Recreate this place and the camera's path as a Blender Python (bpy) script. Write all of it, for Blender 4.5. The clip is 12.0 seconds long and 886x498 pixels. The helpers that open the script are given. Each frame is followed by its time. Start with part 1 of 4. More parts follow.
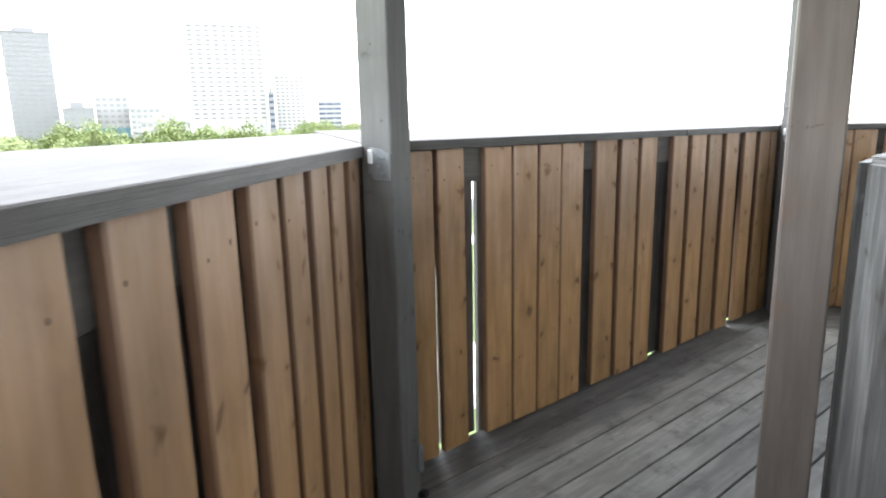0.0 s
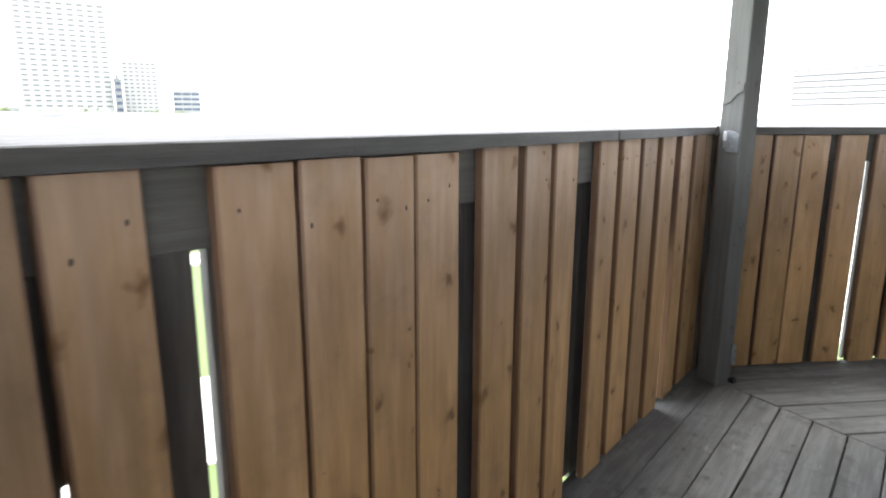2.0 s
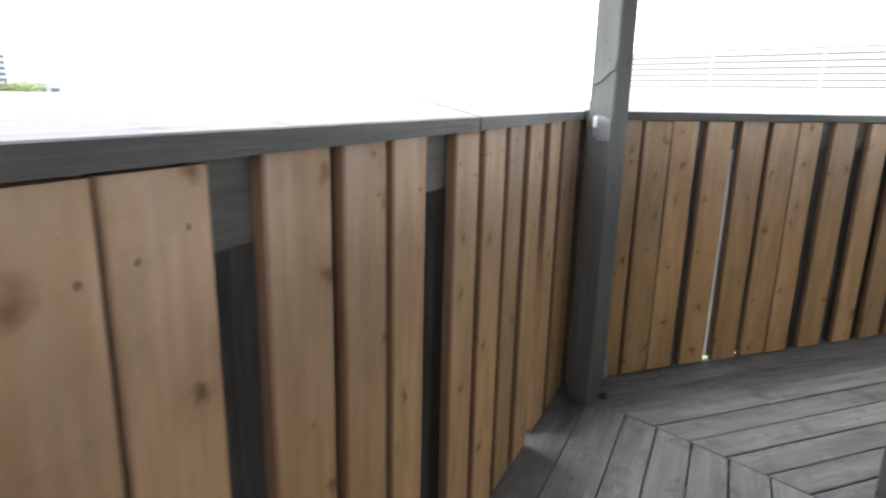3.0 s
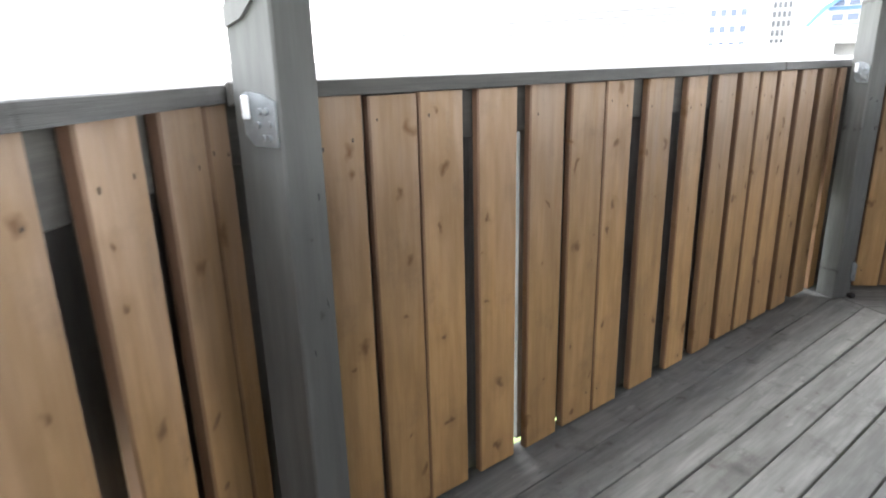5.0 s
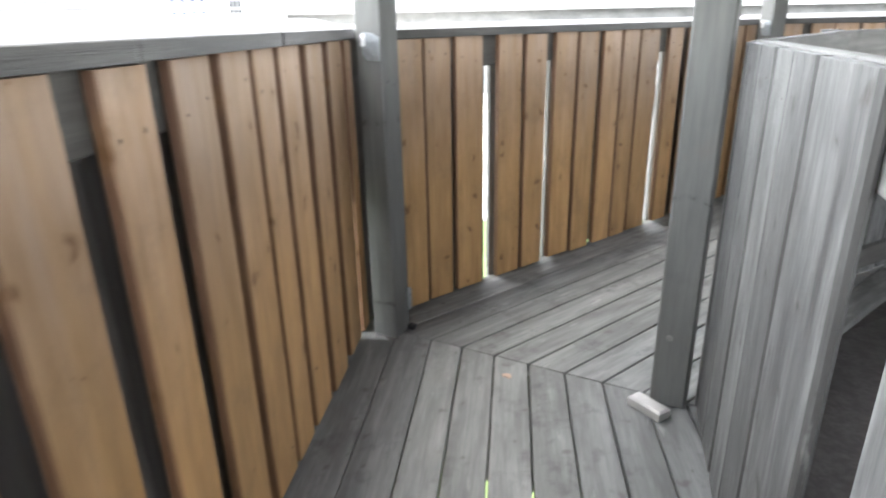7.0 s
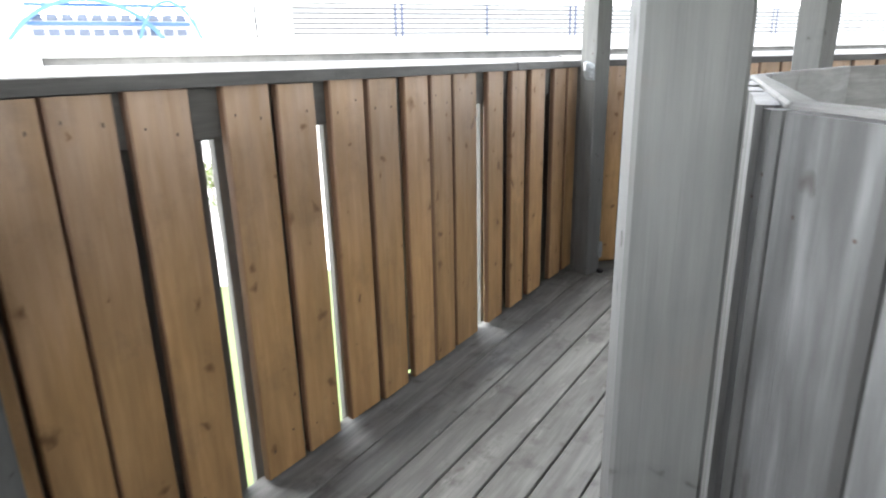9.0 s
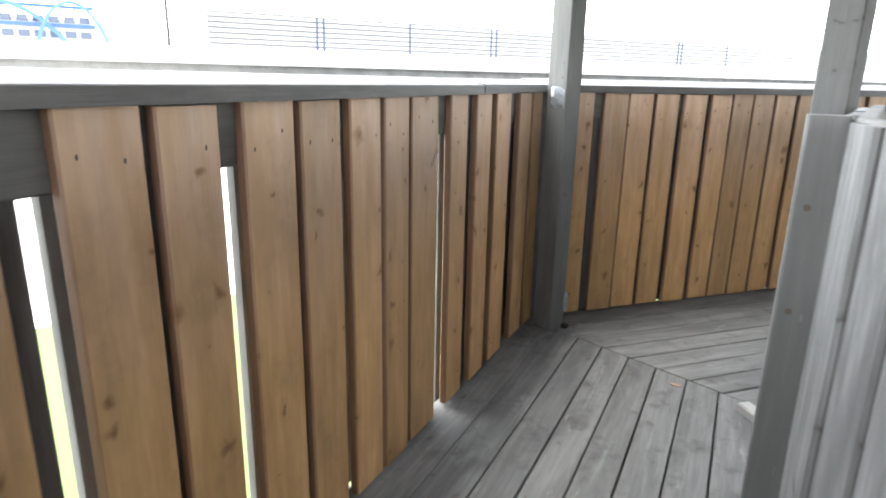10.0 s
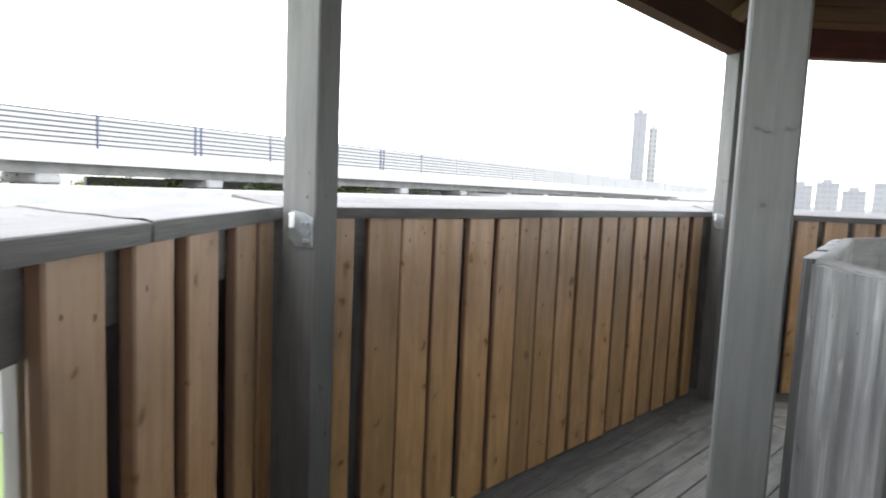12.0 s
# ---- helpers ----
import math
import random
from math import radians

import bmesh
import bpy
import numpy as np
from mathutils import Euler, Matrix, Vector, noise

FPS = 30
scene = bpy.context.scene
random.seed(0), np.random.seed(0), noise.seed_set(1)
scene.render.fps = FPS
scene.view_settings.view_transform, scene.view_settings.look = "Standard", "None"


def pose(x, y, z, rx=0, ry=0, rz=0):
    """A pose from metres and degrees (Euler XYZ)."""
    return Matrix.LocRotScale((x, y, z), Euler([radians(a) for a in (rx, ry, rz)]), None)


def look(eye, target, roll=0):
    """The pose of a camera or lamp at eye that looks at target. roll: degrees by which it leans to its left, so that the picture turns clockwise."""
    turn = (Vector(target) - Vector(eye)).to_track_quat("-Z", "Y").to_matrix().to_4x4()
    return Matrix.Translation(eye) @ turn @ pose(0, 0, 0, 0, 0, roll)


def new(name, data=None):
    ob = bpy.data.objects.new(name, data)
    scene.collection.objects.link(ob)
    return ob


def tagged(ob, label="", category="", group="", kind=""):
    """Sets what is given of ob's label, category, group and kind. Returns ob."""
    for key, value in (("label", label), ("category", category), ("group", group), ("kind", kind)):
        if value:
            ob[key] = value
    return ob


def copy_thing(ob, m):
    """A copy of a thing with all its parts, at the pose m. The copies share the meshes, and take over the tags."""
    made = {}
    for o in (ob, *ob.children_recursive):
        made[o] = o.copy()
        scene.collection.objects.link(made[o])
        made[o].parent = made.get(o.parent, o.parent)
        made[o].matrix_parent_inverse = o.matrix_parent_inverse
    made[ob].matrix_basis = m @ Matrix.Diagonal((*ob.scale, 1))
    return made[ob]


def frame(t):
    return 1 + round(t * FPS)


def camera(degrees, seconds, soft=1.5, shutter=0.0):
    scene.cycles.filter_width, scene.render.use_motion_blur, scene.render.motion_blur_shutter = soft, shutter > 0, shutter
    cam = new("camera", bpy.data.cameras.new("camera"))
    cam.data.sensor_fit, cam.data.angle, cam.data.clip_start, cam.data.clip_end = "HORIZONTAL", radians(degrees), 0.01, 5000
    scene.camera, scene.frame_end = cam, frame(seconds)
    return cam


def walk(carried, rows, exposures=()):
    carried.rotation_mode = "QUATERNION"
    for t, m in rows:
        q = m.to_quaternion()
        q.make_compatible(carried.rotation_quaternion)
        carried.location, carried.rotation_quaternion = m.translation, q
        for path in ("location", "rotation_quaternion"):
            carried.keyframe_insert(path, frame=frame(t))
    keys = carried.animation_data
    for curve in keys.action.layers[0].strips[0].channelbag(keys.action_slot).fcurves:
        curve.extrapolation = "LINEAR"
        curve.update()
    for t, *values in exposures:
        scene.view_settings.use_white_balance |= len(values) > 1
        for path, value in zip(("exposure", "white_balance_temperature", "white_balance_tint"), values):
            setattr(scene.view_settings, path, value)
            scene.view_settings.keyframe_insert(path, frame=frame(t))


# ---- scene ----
cam = camera(71.65, 12.0, soft=1.9, shutter=0.3)
ROWS = [
    (0.0, 0.1642, 0.2055, 1.4665, -39.55, -11.47, -1.24),
    (0.5, 0.4472, 0.4747, 1.4647, -43.23, -12.24, 1.50),
    (1.0, 0.7787, 0.7517, 1.4714, -42.25, -14.19, -0.73),
    (1.5, 1.0797, 1.0391, 1.4550, -49.26, -12.72, 1.08),
    (2.0, 1.4571, 1.2189, 1.4427, -51.69, -11.92, 0.18),
    (2.5, 1.7906, 1.3839, 1.4389, -56.02, -13.25, 0.97),
    (3.0, 2.0850, 1.5114, 1.4607, -65.26, -14.03, 1.41),
    (3.2, 2.2485, 1.5451, 1.4482, -69.49, -12.63, 1.47),
    (4.8, 3.5098, 1.5480, 1.4252, -84.37, -15.52, 0.13),
    (5.0, 3.6634, 1.5392, 1.4361, -83.65, -16.70, -1.52),
    (5.5, 4.0451, 1.5150, 1.4523, -90.24, -14.40, 0.13),
    (6.0, 4.4582, 1.3951, 1.4106, -102.33, -14.14, -0.65),
    (6.5, 4.8787, 1.2168, 1.4226, -113.89, -17.67, -0.12),
    (7.0, 5.2013, 1.0075, 1.4263, -128.41, -20.30, -1.21),
    (7.5, 5.4750, 0.6550, 1.4329, -135.89, -17.77, -3.53),
    (9.3, 6.2410, -0.2830, 1.4128, -151.81, -15.90, 0.45),
    (9.5, 6.3505, -0.3917, 1.4245, -154.81, -14.33, 1.34),
    (10.0, 6.5727, -0.6574, 1.4181, -154.24, -15.47, 1.15),
    (10.5, 6.7609, -1.0105, 1.4476, -157.44, -14.92, 0.46),
    (11.0, 6.9260, -1.3181, 1.4744, -168.23, -12.05, 0.58),
    (11.5, 7.0100, -1.6955, 1.4605, -174.10, -7.78, 0.54),
    (12.0, 7.0609, -2.0229, 1.4825, 179.76, -5.58, 2.50),
]
EXPOSURES = [(0.0, 3.7), (1.5, 3.62), (2.5, 3.55), (3.2, 3.62), (4.8, 4.18), (5.5, 4.18), (6.5, 4.12), (7.5, 4.24), (9.5, 3.97), (10.5, 3.96), (11.5, 3.76), (12.0, 3.27)]
# x, y, z, then yaw, pitch and roll in degrees; yaw 0 looks along +y
walk(cam, [(t, pose(x, y, z, 90 + pitch, 0, yaw) @ pose(0, 0, 0, 0, 0, roll)) for t, x, y, z, yaw, pitch, roll in ROWS], EXPOSURES)

# ---- light: a bright overcast sky and a veiled sun ----
SUN_UP, SUN_YAW = 79.0, -75.0
world = bpy.data.worlds.new("sky")
scene.world = world
world.use_nodes = True
wn = world.node_tree
wn.nodes.clear()
sky = wn.nodes.new("ShaderNodeTexSky")
sky.sky_type = "NISHITA"
sky.sun_disc = False
sky.sun_elevation, sky.sun_rotation = radians(SUN_UP), radians(-SUN_YAW)
sky.air_density, sky.dust_density, sky.ozone_density = 1.0, 1.5, 1.0
veil = wn.nodes.new("ShaderNodeHueSaturation")
veil.inputs["Saturation"].default_value = 0.22
bg = wn.nodes.new("ShaderNodeBackground")
bg.inputs["Strength"].default_value = 0.15
wout = wn.nodes.new("ShaderNodeOutputWorld")
wn.links.new(sky.outputs[0], veil.inputs["Color"])
wn.links.new(veil.outputs[0], bg.inputs["Color"])
wn.links.new(bg.outputs[0], wout.inputs["Surface"])
sun = new("sun", bpy.data.lights.new("sun", "SUN"))
sun.data.energy, sun.data.angle, sun.data.color = 0.5, radians(40), (1.0, 0.97, 0.92)
sun_dir = Vector((-math.sin(radians(SUN_YAW)) * math.cos(radians(SUN_UP)), math.cos(radians(SUN_YAW)) * math.cos(radians(SUN_UP)), math.sin(radians(SUN_UP))))
sun.matrix_world = look(sun_dir * 40, (0, 0, 0))

# ---- the plan: a regular octagon of posts round an inner well ----
SIDE = 3.64
APO = SIDE * 1.20711
CX, CY = 3.2, -2.254
FACE = APO + 0.025          # inner face of the outer fence boards
RAIL_Z, BOARD_Z = 1.40, 1.36
POST_W, POST_R = 0.128, 4.58
IN_POST_W, IN_POST_R = 0.128, 3.27
IN_R, IN_MID_R, IN_Z = 3.24, 3.20, 1.36
GROUND_Z = -7.0
EAVE_Z = 2.53


# ---- materials ----
def nodes_of(name):
    m = bpy.data.materials.new(name)
    m.use_nodes = True
    nt = m.node_tree
    return m, nt, nt.nodes["Principled BSDF"]


def ramp(nt, src, stops):
    r = nt.nodes.new("ShaderNodeValToRGB")
    e = r.color_ramp.elements
    while len(e) < len(stops):
        e.new(0.5)
    for k, (p, c) in enumerate(stops):
        e[k].position, e[k].color = p, (*c, 1) if len(c) == 3 else (c[0], c[0], c[0], 1)
    nt.links.new(src, r.inputs[0])
    return r.outputs[0]


def mix(nt, fac, a, b, mode="MIX"):
    m = nt.nodes.new("ShaderNodeMix")
    m.data_type, m.blend_type = "RGBA", mode
    for sock, v in ((m.inputs[0], fac), (m.inputs[6], a), (m.inputs[7], b)):
        if isinstance(v, (int, float)):
            sock.default_value = v
        elif isinstance(v, tuple):
            sock.default_value = (*v, 1)
        else:
            nt.links.new(v, sock)
    return m.outputs[2]


def calc(nt, op, a, b=0.0, clamp=False):
    m = nt.nodes.new("ShaderNodeMath")
    m.operation, m.use_clamp = op, clamp
    for sock, v in ((m.inputs[0], a), (m.inputs[1], b)):
        if isinstance(v, (int, float)):
            sock.default_value = v
        else:
            nt.links.new(v, sock)
    return m.outputs[0]


def noise_tex(nt, vec, scale, detail=4.0, rough=0.55):
    n = nt.nodes.new("ShaderNodeTexNoise")
    n.inputs["Scale"].default_value, n.inputs["Detail"].default_value, n.inputs["Roughness"].default_value = scale, detail, rough
    nt.links.new(vec, n.inputs["Vector"])
    return n.outputs[0]


def shifted(nt, stretch, spread=37.0):
    """Object coordinates, shifted by a random step for each piece, then stretched."""
    tc = nt.nodes.new("ShaderNodeTexCoord")
    oi = nt.nodes.new("ShaderNodeObjectInfo")
    step = nt.nodes.new("ShaderNodeVectorMath")
    step.operation = "SCALE"
    step.inputs[0].default_value = (spread, spread * 0.71, spread * 1.37)
    nt.links.new(oi.outputs["Random"], step.inputs["Scale"])
    add = nt.nodes.new("ShaderNodeVectorMath")
    nt.links.new(tc.outputs["Object"], add.inputs[0])
    nt.links.new(step.outputs[0], add.inputs[1])
    mul = nt.nodes.new("ShaderNodeVectorMath")
    mul.operation = "MULTIPLY"
    mul.inputs[1].default_value = stretch
    nt.links.new(add.outputs[0], mul.inputs[0])
    return add.outputs[0], mul.outputs[0], oi.outputs["Random"], tc.outputs["Object"]


def wood(name, light, dark, axis, knots=0.6, grey=None, top_grey=None, rough=0.75, relief=0.35, stain=(0.05, 0.045, 0.04), stain_amount=0.35, tone=0.25, knot_size=1.0, streak=0.2, edge=None, mottle=0.25, remnant=None, fleck=None):
    """Sawn wood. axis: the grain's direction. grey: a weathered colour in patches. top_grey: (z from, z to), where weather has greyed the upper ends."""
    m, nt, b = nodes_of(name)
    long = {"x": (1, 14, 14), "z": (14, 14, 1)}[axis]
    base, grain_v, rnd, raw = shifted(nt, long)
    wave = noise_tex(nt, grain_v, 3.2, 5.0, 0.6)
    fine_v = nt.nodes.new("ShaderNodeVectorMath")
    fine_v.operation = "MULTIPLY"
    fine_v.inputs[1].default_value = {"x": (1.4, 9, 9), "z": (9, 9, 1.4)}[axis]
    nt.links.new(grain_v, fine_v.inputs[0])
    fine = noise_tex(nt, fine_v.outputs[0], 2.0, 3.0, 0.7)
    col = mix(nt, ramp(nt, wave, [(0.33, (0.0,)), (0.66, (1.0,))]), dark, light)
    col = mix(nt, calc(nt, "MULTIPLY", ramp(nt, fine, [(0.48, (0.0,)), (0.7, (1.0,))]), streak), col, tuple(c * 0.55 for c in dark))
    if grey:
        patch = noise_tex(nt, base, 1.7, 5.0, 0.65)
        col = mix(nt, ramp(nt, patch, [(0.42, (0.0,)), (0.62, (1.0,))]), col, mix(nt, wave, tuple(c * 0.7 for c in grey), grey))
    if top_grey:
        sep = nt.nodes.new("ShaderNodeSeparateXYZ")
        nt.links.new(raw, sep.inputs[0])
        wob = calc(nt, "MULTIPLY_ADD", noise_tex(nt, grain_v, 1.3, 3.0), 0.55)
        nt.nodes[-1].inputs[2].default_value = -0.27
        h = calc(nt, "ADD", sep.outputs[2], wob)
        mr = nt.nodes.new("ShaderNodeMapRange")
        mr.inputs[1].default_value, mr.inputs[2].default_value = top_grey
        nt.links.new(h, mr.inputs[0])
        col = mix(nt, calc(nt, "MULTIPLY", mr.outputs[0], 0.72), col, mix(nt, wave, (0.245, 0.19, 0.165), (0.405, 0.318, 0.275)))
    # soft cloudy tone along the piece
    cloud_v = nt.nodes.new("ShaderNodeVectorMath")
    cloud_v.operation = "MULTIPLY"
    cloud_v.inputs[1].default_value = {"x": (1.6, 9, 9), "z": (9, 9, 1.6)}[axis]
    nt.links.new(base, cloud_v.inputs[0])
    cloud = noise_tex(nt, cloud_v.outputs[0], 1.5, 3.0, 0.6)
    col = mix(nt, calc(nt, "MULTIPLY", ramp(nt, cloud, [(0.35, (1.0,)), (0.6, (0.0,))]), mottle * 2), col, tuple(c * 0.62 for c in dark))
    if remnant:
        # old red stain left near the eaves, on the sheltered side
        tn = nt.nodes.new("ShaderNodeTexCoord")
        sx = nt.nodes.new("ShaderNodeSeparateXYZ")
        nt.links.new(tn.outputs["Normal"], sx.inputs[0])
        sz = nt.nodes.new("ShaderNodeSeparateXYZ")
        nt.links.new(raw, sz.inputs[0])
        mr = nt.nodes.new("ShaderNodeMapRange")
        mr.inputs[1].default_value, mr.inputs[2].default_value = remnant
        nt.links.new(calc(nt, "ADD", sz.outputs[2], calc(nt, "MULTIPLY", noise_tex(nt, grain_v, 1.5, 3.0), 0.25)), mr.inputs[0])
        side = ramp(nt, sx.outputs[0], [(0.55, (0.0,)), (0.8, (0.8,))])
        col = mix(nt, calc(nt, "MULTIPLY", side, mr.outputs[0]), col, (0.085, 0.032, 0.028))
    # damp stains and dirt
    st = noise_tex(nt, base, 5.5, 6.0, 0.7)
    col = mix(nt, calc(nt, "MULTIPLY", ramp(nt, st, [(0.54, (0.0,)), (0.74, (1.0,))]), stain_amount), col, stain)
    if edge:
        # sawn edges: old stain, with the gaps' deep shade put into the colour
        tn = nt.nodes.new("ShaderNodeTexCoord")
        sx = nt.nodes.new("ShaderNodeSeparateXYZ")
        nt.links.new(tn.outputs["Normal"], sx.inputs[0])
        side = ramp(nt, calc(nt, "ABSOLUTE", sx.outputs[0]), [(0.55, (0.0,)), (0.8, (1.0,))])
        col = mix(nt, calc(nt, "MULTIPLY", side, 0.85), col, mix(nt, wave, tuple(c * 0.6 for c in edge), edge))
    if fleck:
        # pale chips where the weathered skin has flaked off
        fv = nt.nodes.new("ShaderNodeVectorMath")
        fv.operation = "MULTIPLY"
        fv.inputs[1].default_value = {"x": (5, 17, 17), "z": (17, 17, 5)}[axis]
        nt.links.new(base, fv.inputs[0])
        chips = noise_tex(nt, fv.outputs[0], 1.0, 4.0, 0.6)
        col = mix(nt, calc(nt, "MULTIPLY", ramp(nt, chips, [(0.64, (0.0,)), (0.72, (1.0,))]), fleck[1]), col, fleck[0])
    # each piece a tone of its own
    hsv = nt.nodes.new("ShaderNodeHueSaturation")
    hsv.inputs["Value"].default_value = 1.0
    nt.links.new(calc(nt, "MULTIPLY_ADD", rnd, tone), hsv.inputs["Value"])
    nt.nodes[-1].inputs[2].default_value = 1.0 - tone / 2
    nt.links.new(col, hsv.inputs["Color"])
    col = hsv.outputs[0]
    height = calc(nt, "ADD", calc(nt, "MULTIPLY", wave, 0.6), calc(nt, "MULTIPLY", fine, 0.4))
    if knots:
        warp = nt.nodes.new("ShaderNodeVectorMath")
        nt.links.new(base, warp.inputs[0])
        wn_ = nt.nodes.new("ShaderNodeTexNoise")
        wn_.inputs["Scale"].default_value = 15.0
        nt.links.new(base, wn_.inputs["Vector"])
        sc = nt.nodes.new("ShaderNodeVectorMath")
        sc.operation = "SCALE"
        sc.inputs["Scale"].default_value = 0.085
        nt.links.new(wn_.outputs[1], sc.inputs[0])
        nt.links.new(sc.outputs[0], warp.inputs[1])
        parts = nt.nodes.new("ShaderNodeSeparateXYZ")
        nt.links.new(warp.outputs[0], parts.inputs[0])
        face = nt.nodes.new("ShaderNodeCombineXYZ")
        across, along = {"x": (1, 0), "z": (0, 2)}[axis]
        nt.links.new(calc(nt, "MULTIPLY", parts.outputs[across], 6.6), face.inputs[0])
        nt.links.new(calc(nt, "MULTIPLY", parts.outputs[along], 5.4), face.inputs[1])
        cell = nt.nodes.new("ShaderNodeTexVoronoi")
        cell.voronoi_dimensions = "2D"
        cell.inputs["Scale"].default_value = 1.0
        nt.links.new(face.outputs[0], cell.inputs["Vector"])
        pick = nt.nodes.new("ShaderNodeSeparateXYZ")
        nt.links.new(cell.outputs["Color"], pick.inputs[0])
        # knots of many sizes, some cells with none
        far = calc(nt, "DIVIDE", cell.outputs["Distance"], calc(nt, "MAXIMUM", calc(nt, "SUBTRACT", calc(nt, "MULTIPLY", pick.outputs[0], 1.9), 0.65), 0.02))
        knot_d = far
        ring = ramp(nt, knot_d, [(0.025 * knot_size, (1.0,)), (0.1 * knot_size, (0.0,))])
        halo = ramp(nt, knot_d, [(0.06 * knot_size, (1.0,)), (0.3 * knot_size, (0.0,))])
        col = mix(nt, calc(nt, "MULTIPLY", halo, 0.35 * knots), col, tuple(c * 0.6 for c in dark))
        col = mix(nt, calc(nt, "MULTIPLY", ring, knots), col, tuple(c * k for c, k in zip(dark, (0.36, 0.3, 0.26))))
        height = calc(nt, "SUBTRACT", height, calc(nt, "MULTIPLY", ring, 0.4))
    nt.links.new(col, b.inputs["Base Color"])
    nt.links.new(calc(nt, "MULTIPLY_ADD", wave, 0.2), b.inputs["Roughness"])
    nt.nodes[-1].inputs[2].default_value = rough - 0.1
    bump = nt.nodes.new("ShaderNodeBump")
    bump.inputs["Strength"].default_value, bump.inputs["Distance"].default_value = relief, 0.004
    nt.links.new(height, bump.inputs["Height"])
    nt.links.new(bump.outputs[0], b.inputs["Normal"])
    return m


def plain(name, color, rough=0.6, metal=0.0, vary=0.15, scale=6.0, relief=0.0):
    """A painted, cast or metal surface with two scales of unevenness."""
    m, nt, b = nodes_of(name)
    base, _, rnd, _ = shifted(nt, (1, 1, 1))
    big, small = noise_tex(nt, base, scale, 5.0), noise_tex(nt, base, scale * 9, 4.0)
    both = calc(nt, "ADD", calc(nt, "MULTIPLY", big, 0.7), calc(nt, "MULTIPLY", small, 0.3))
    col = ramp(nt, both, [(0.3, tuple(c * (1 - vary) for c in color)), (0.7, tuple(min(1, c * (1 + vary)) for c in color))])
    nt.links.new(col, b.inputs["Base Color"])
    b.inputs["Metallic"].default_value = metal
    nt.links.new(calc(nt, "MULTIPLY_ADD", small, 0.25), b.inputs["Roughness"])
    nt.nodes[-1].inputs[2].default_value = max(0.05, rough - 0.12)
    if relief:
        bump = nt.nodes.new("ShaderNodeBump")
        bump.inputs["Strength"].default_value, bump.inputs["Distance"].default_value = relief, 0.01
        nt.links.new(both, bump.inputs["Height"])
        nt.links.new(bump.outputs[0], b.inputs["Normal"])
    return m


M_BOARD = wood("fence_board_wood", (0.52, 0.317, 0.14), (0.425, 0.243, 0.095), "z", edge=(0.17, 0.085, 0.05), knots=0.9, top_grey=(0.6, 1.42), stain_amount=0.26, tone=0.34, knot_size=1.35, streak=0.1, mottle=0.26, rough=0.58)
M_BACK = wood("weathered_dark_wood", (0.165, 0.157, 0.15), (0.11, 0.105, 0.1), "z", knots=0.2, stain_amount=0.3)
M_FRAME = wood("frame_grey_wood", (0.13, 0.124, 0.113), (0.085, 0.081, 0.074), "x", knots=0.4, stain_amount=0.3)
M_COPING = wood("coping_weathered_wood", (0.115, 0.111, 0.105), (0.066, 0.064, 0.06), "x", knots=0.3, stain_amount=0.5, stain=(0.04, 0.038, 0.036), rough=0.6, relief=0.9, mottle=0.3)
M_POST = wood("post_grey_wood", (0.117, 0.118, 0.111), (0.089, 0.09, 0.085), "z", knots=0.7, stain=(0.11, 0.085, 0.068), stain_amount=0.3, streak=0.08, knot_size=0.9, mottle=0.18)
M_CORNER = wood("corner_post_grey_wood", (0.123, 0.124, 0.117), (0.091, 0.092, 0.087), "z", knots=0.7, stain=(0.11, 0.085, 0.068), stain_amount=0.3, streak=0.08, knot_size=0.9, mottle=0.18, remnant=(1.85, 2.15))
M_POST_BROWN = wood("post_brown_grey_wood", (0.128, 0.108, 0.093), (0.094, 0.079, 0.067), "z", knots=0.8, stain=(0.13, 0.07, 0.045), stain_amount=0.5, streak=0.1, knot_size=1.0, mottle=0.2)
M_DECK = wood("deck_grey_wood", (0.203, 0.206, 0.197), (0.134, 0.137, 0.13), "x", knots=0.5, stain=(0.045, 0.045, 0.042), stain_amount=0.8, relief=0.6, tone=0.4, knot_size=1.1, mottle=0.36, fleck=((0.3, 0.3, 0.285), 0.45))
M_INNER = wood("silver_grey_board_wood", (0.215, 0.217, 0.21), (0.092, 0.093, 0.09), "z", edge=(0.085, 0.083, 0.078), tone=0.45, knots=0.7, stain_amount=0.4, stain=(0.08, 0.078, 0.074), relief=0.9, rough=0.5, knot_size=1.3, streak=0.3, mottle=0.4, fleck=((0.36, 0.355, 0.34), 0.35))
M_ROOF = wood("roof_brown_wood", (0.095, 0.025, 0.022), (0.06, 0.016, 0.015), "x", knots=0.2, rough=0.95, stain=(0.04, 0.015, 0.014))
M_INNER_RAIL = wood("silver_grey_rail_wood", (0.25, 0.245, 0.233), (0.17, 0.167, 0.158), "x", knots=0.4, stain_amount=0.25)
M_RAFTER = wood("rafter_wood", (0.2, 0.12, 0.08), (0.14, 0.085, 0.055), "x", knots=0.2)
M_BARE = wood("worn_bare_wood", (0.36, 0.24, 0.17), (0.29, 0.2, 0.145), "x", knots=0.0)
M_STEEL = plain("galvanised_steel", (0.3, 0.32, 0.33), rough=0.45, metal=0.8, vary=0.25, scale=25)
M_POLE = plain("dark_painted_pole", (0.012, 0.012, 0.013), rough=0.7, vary=0.2)
M_TAB = plain("bright_steel_tab", (0.75, 0.75, 0.75), rough=0.5, metal=0.3, vary=0.08)
M_SCREW = plain("dark_screw_steel", (0.075, 0.058, 0.045), rough=0.6, metal=0.4)
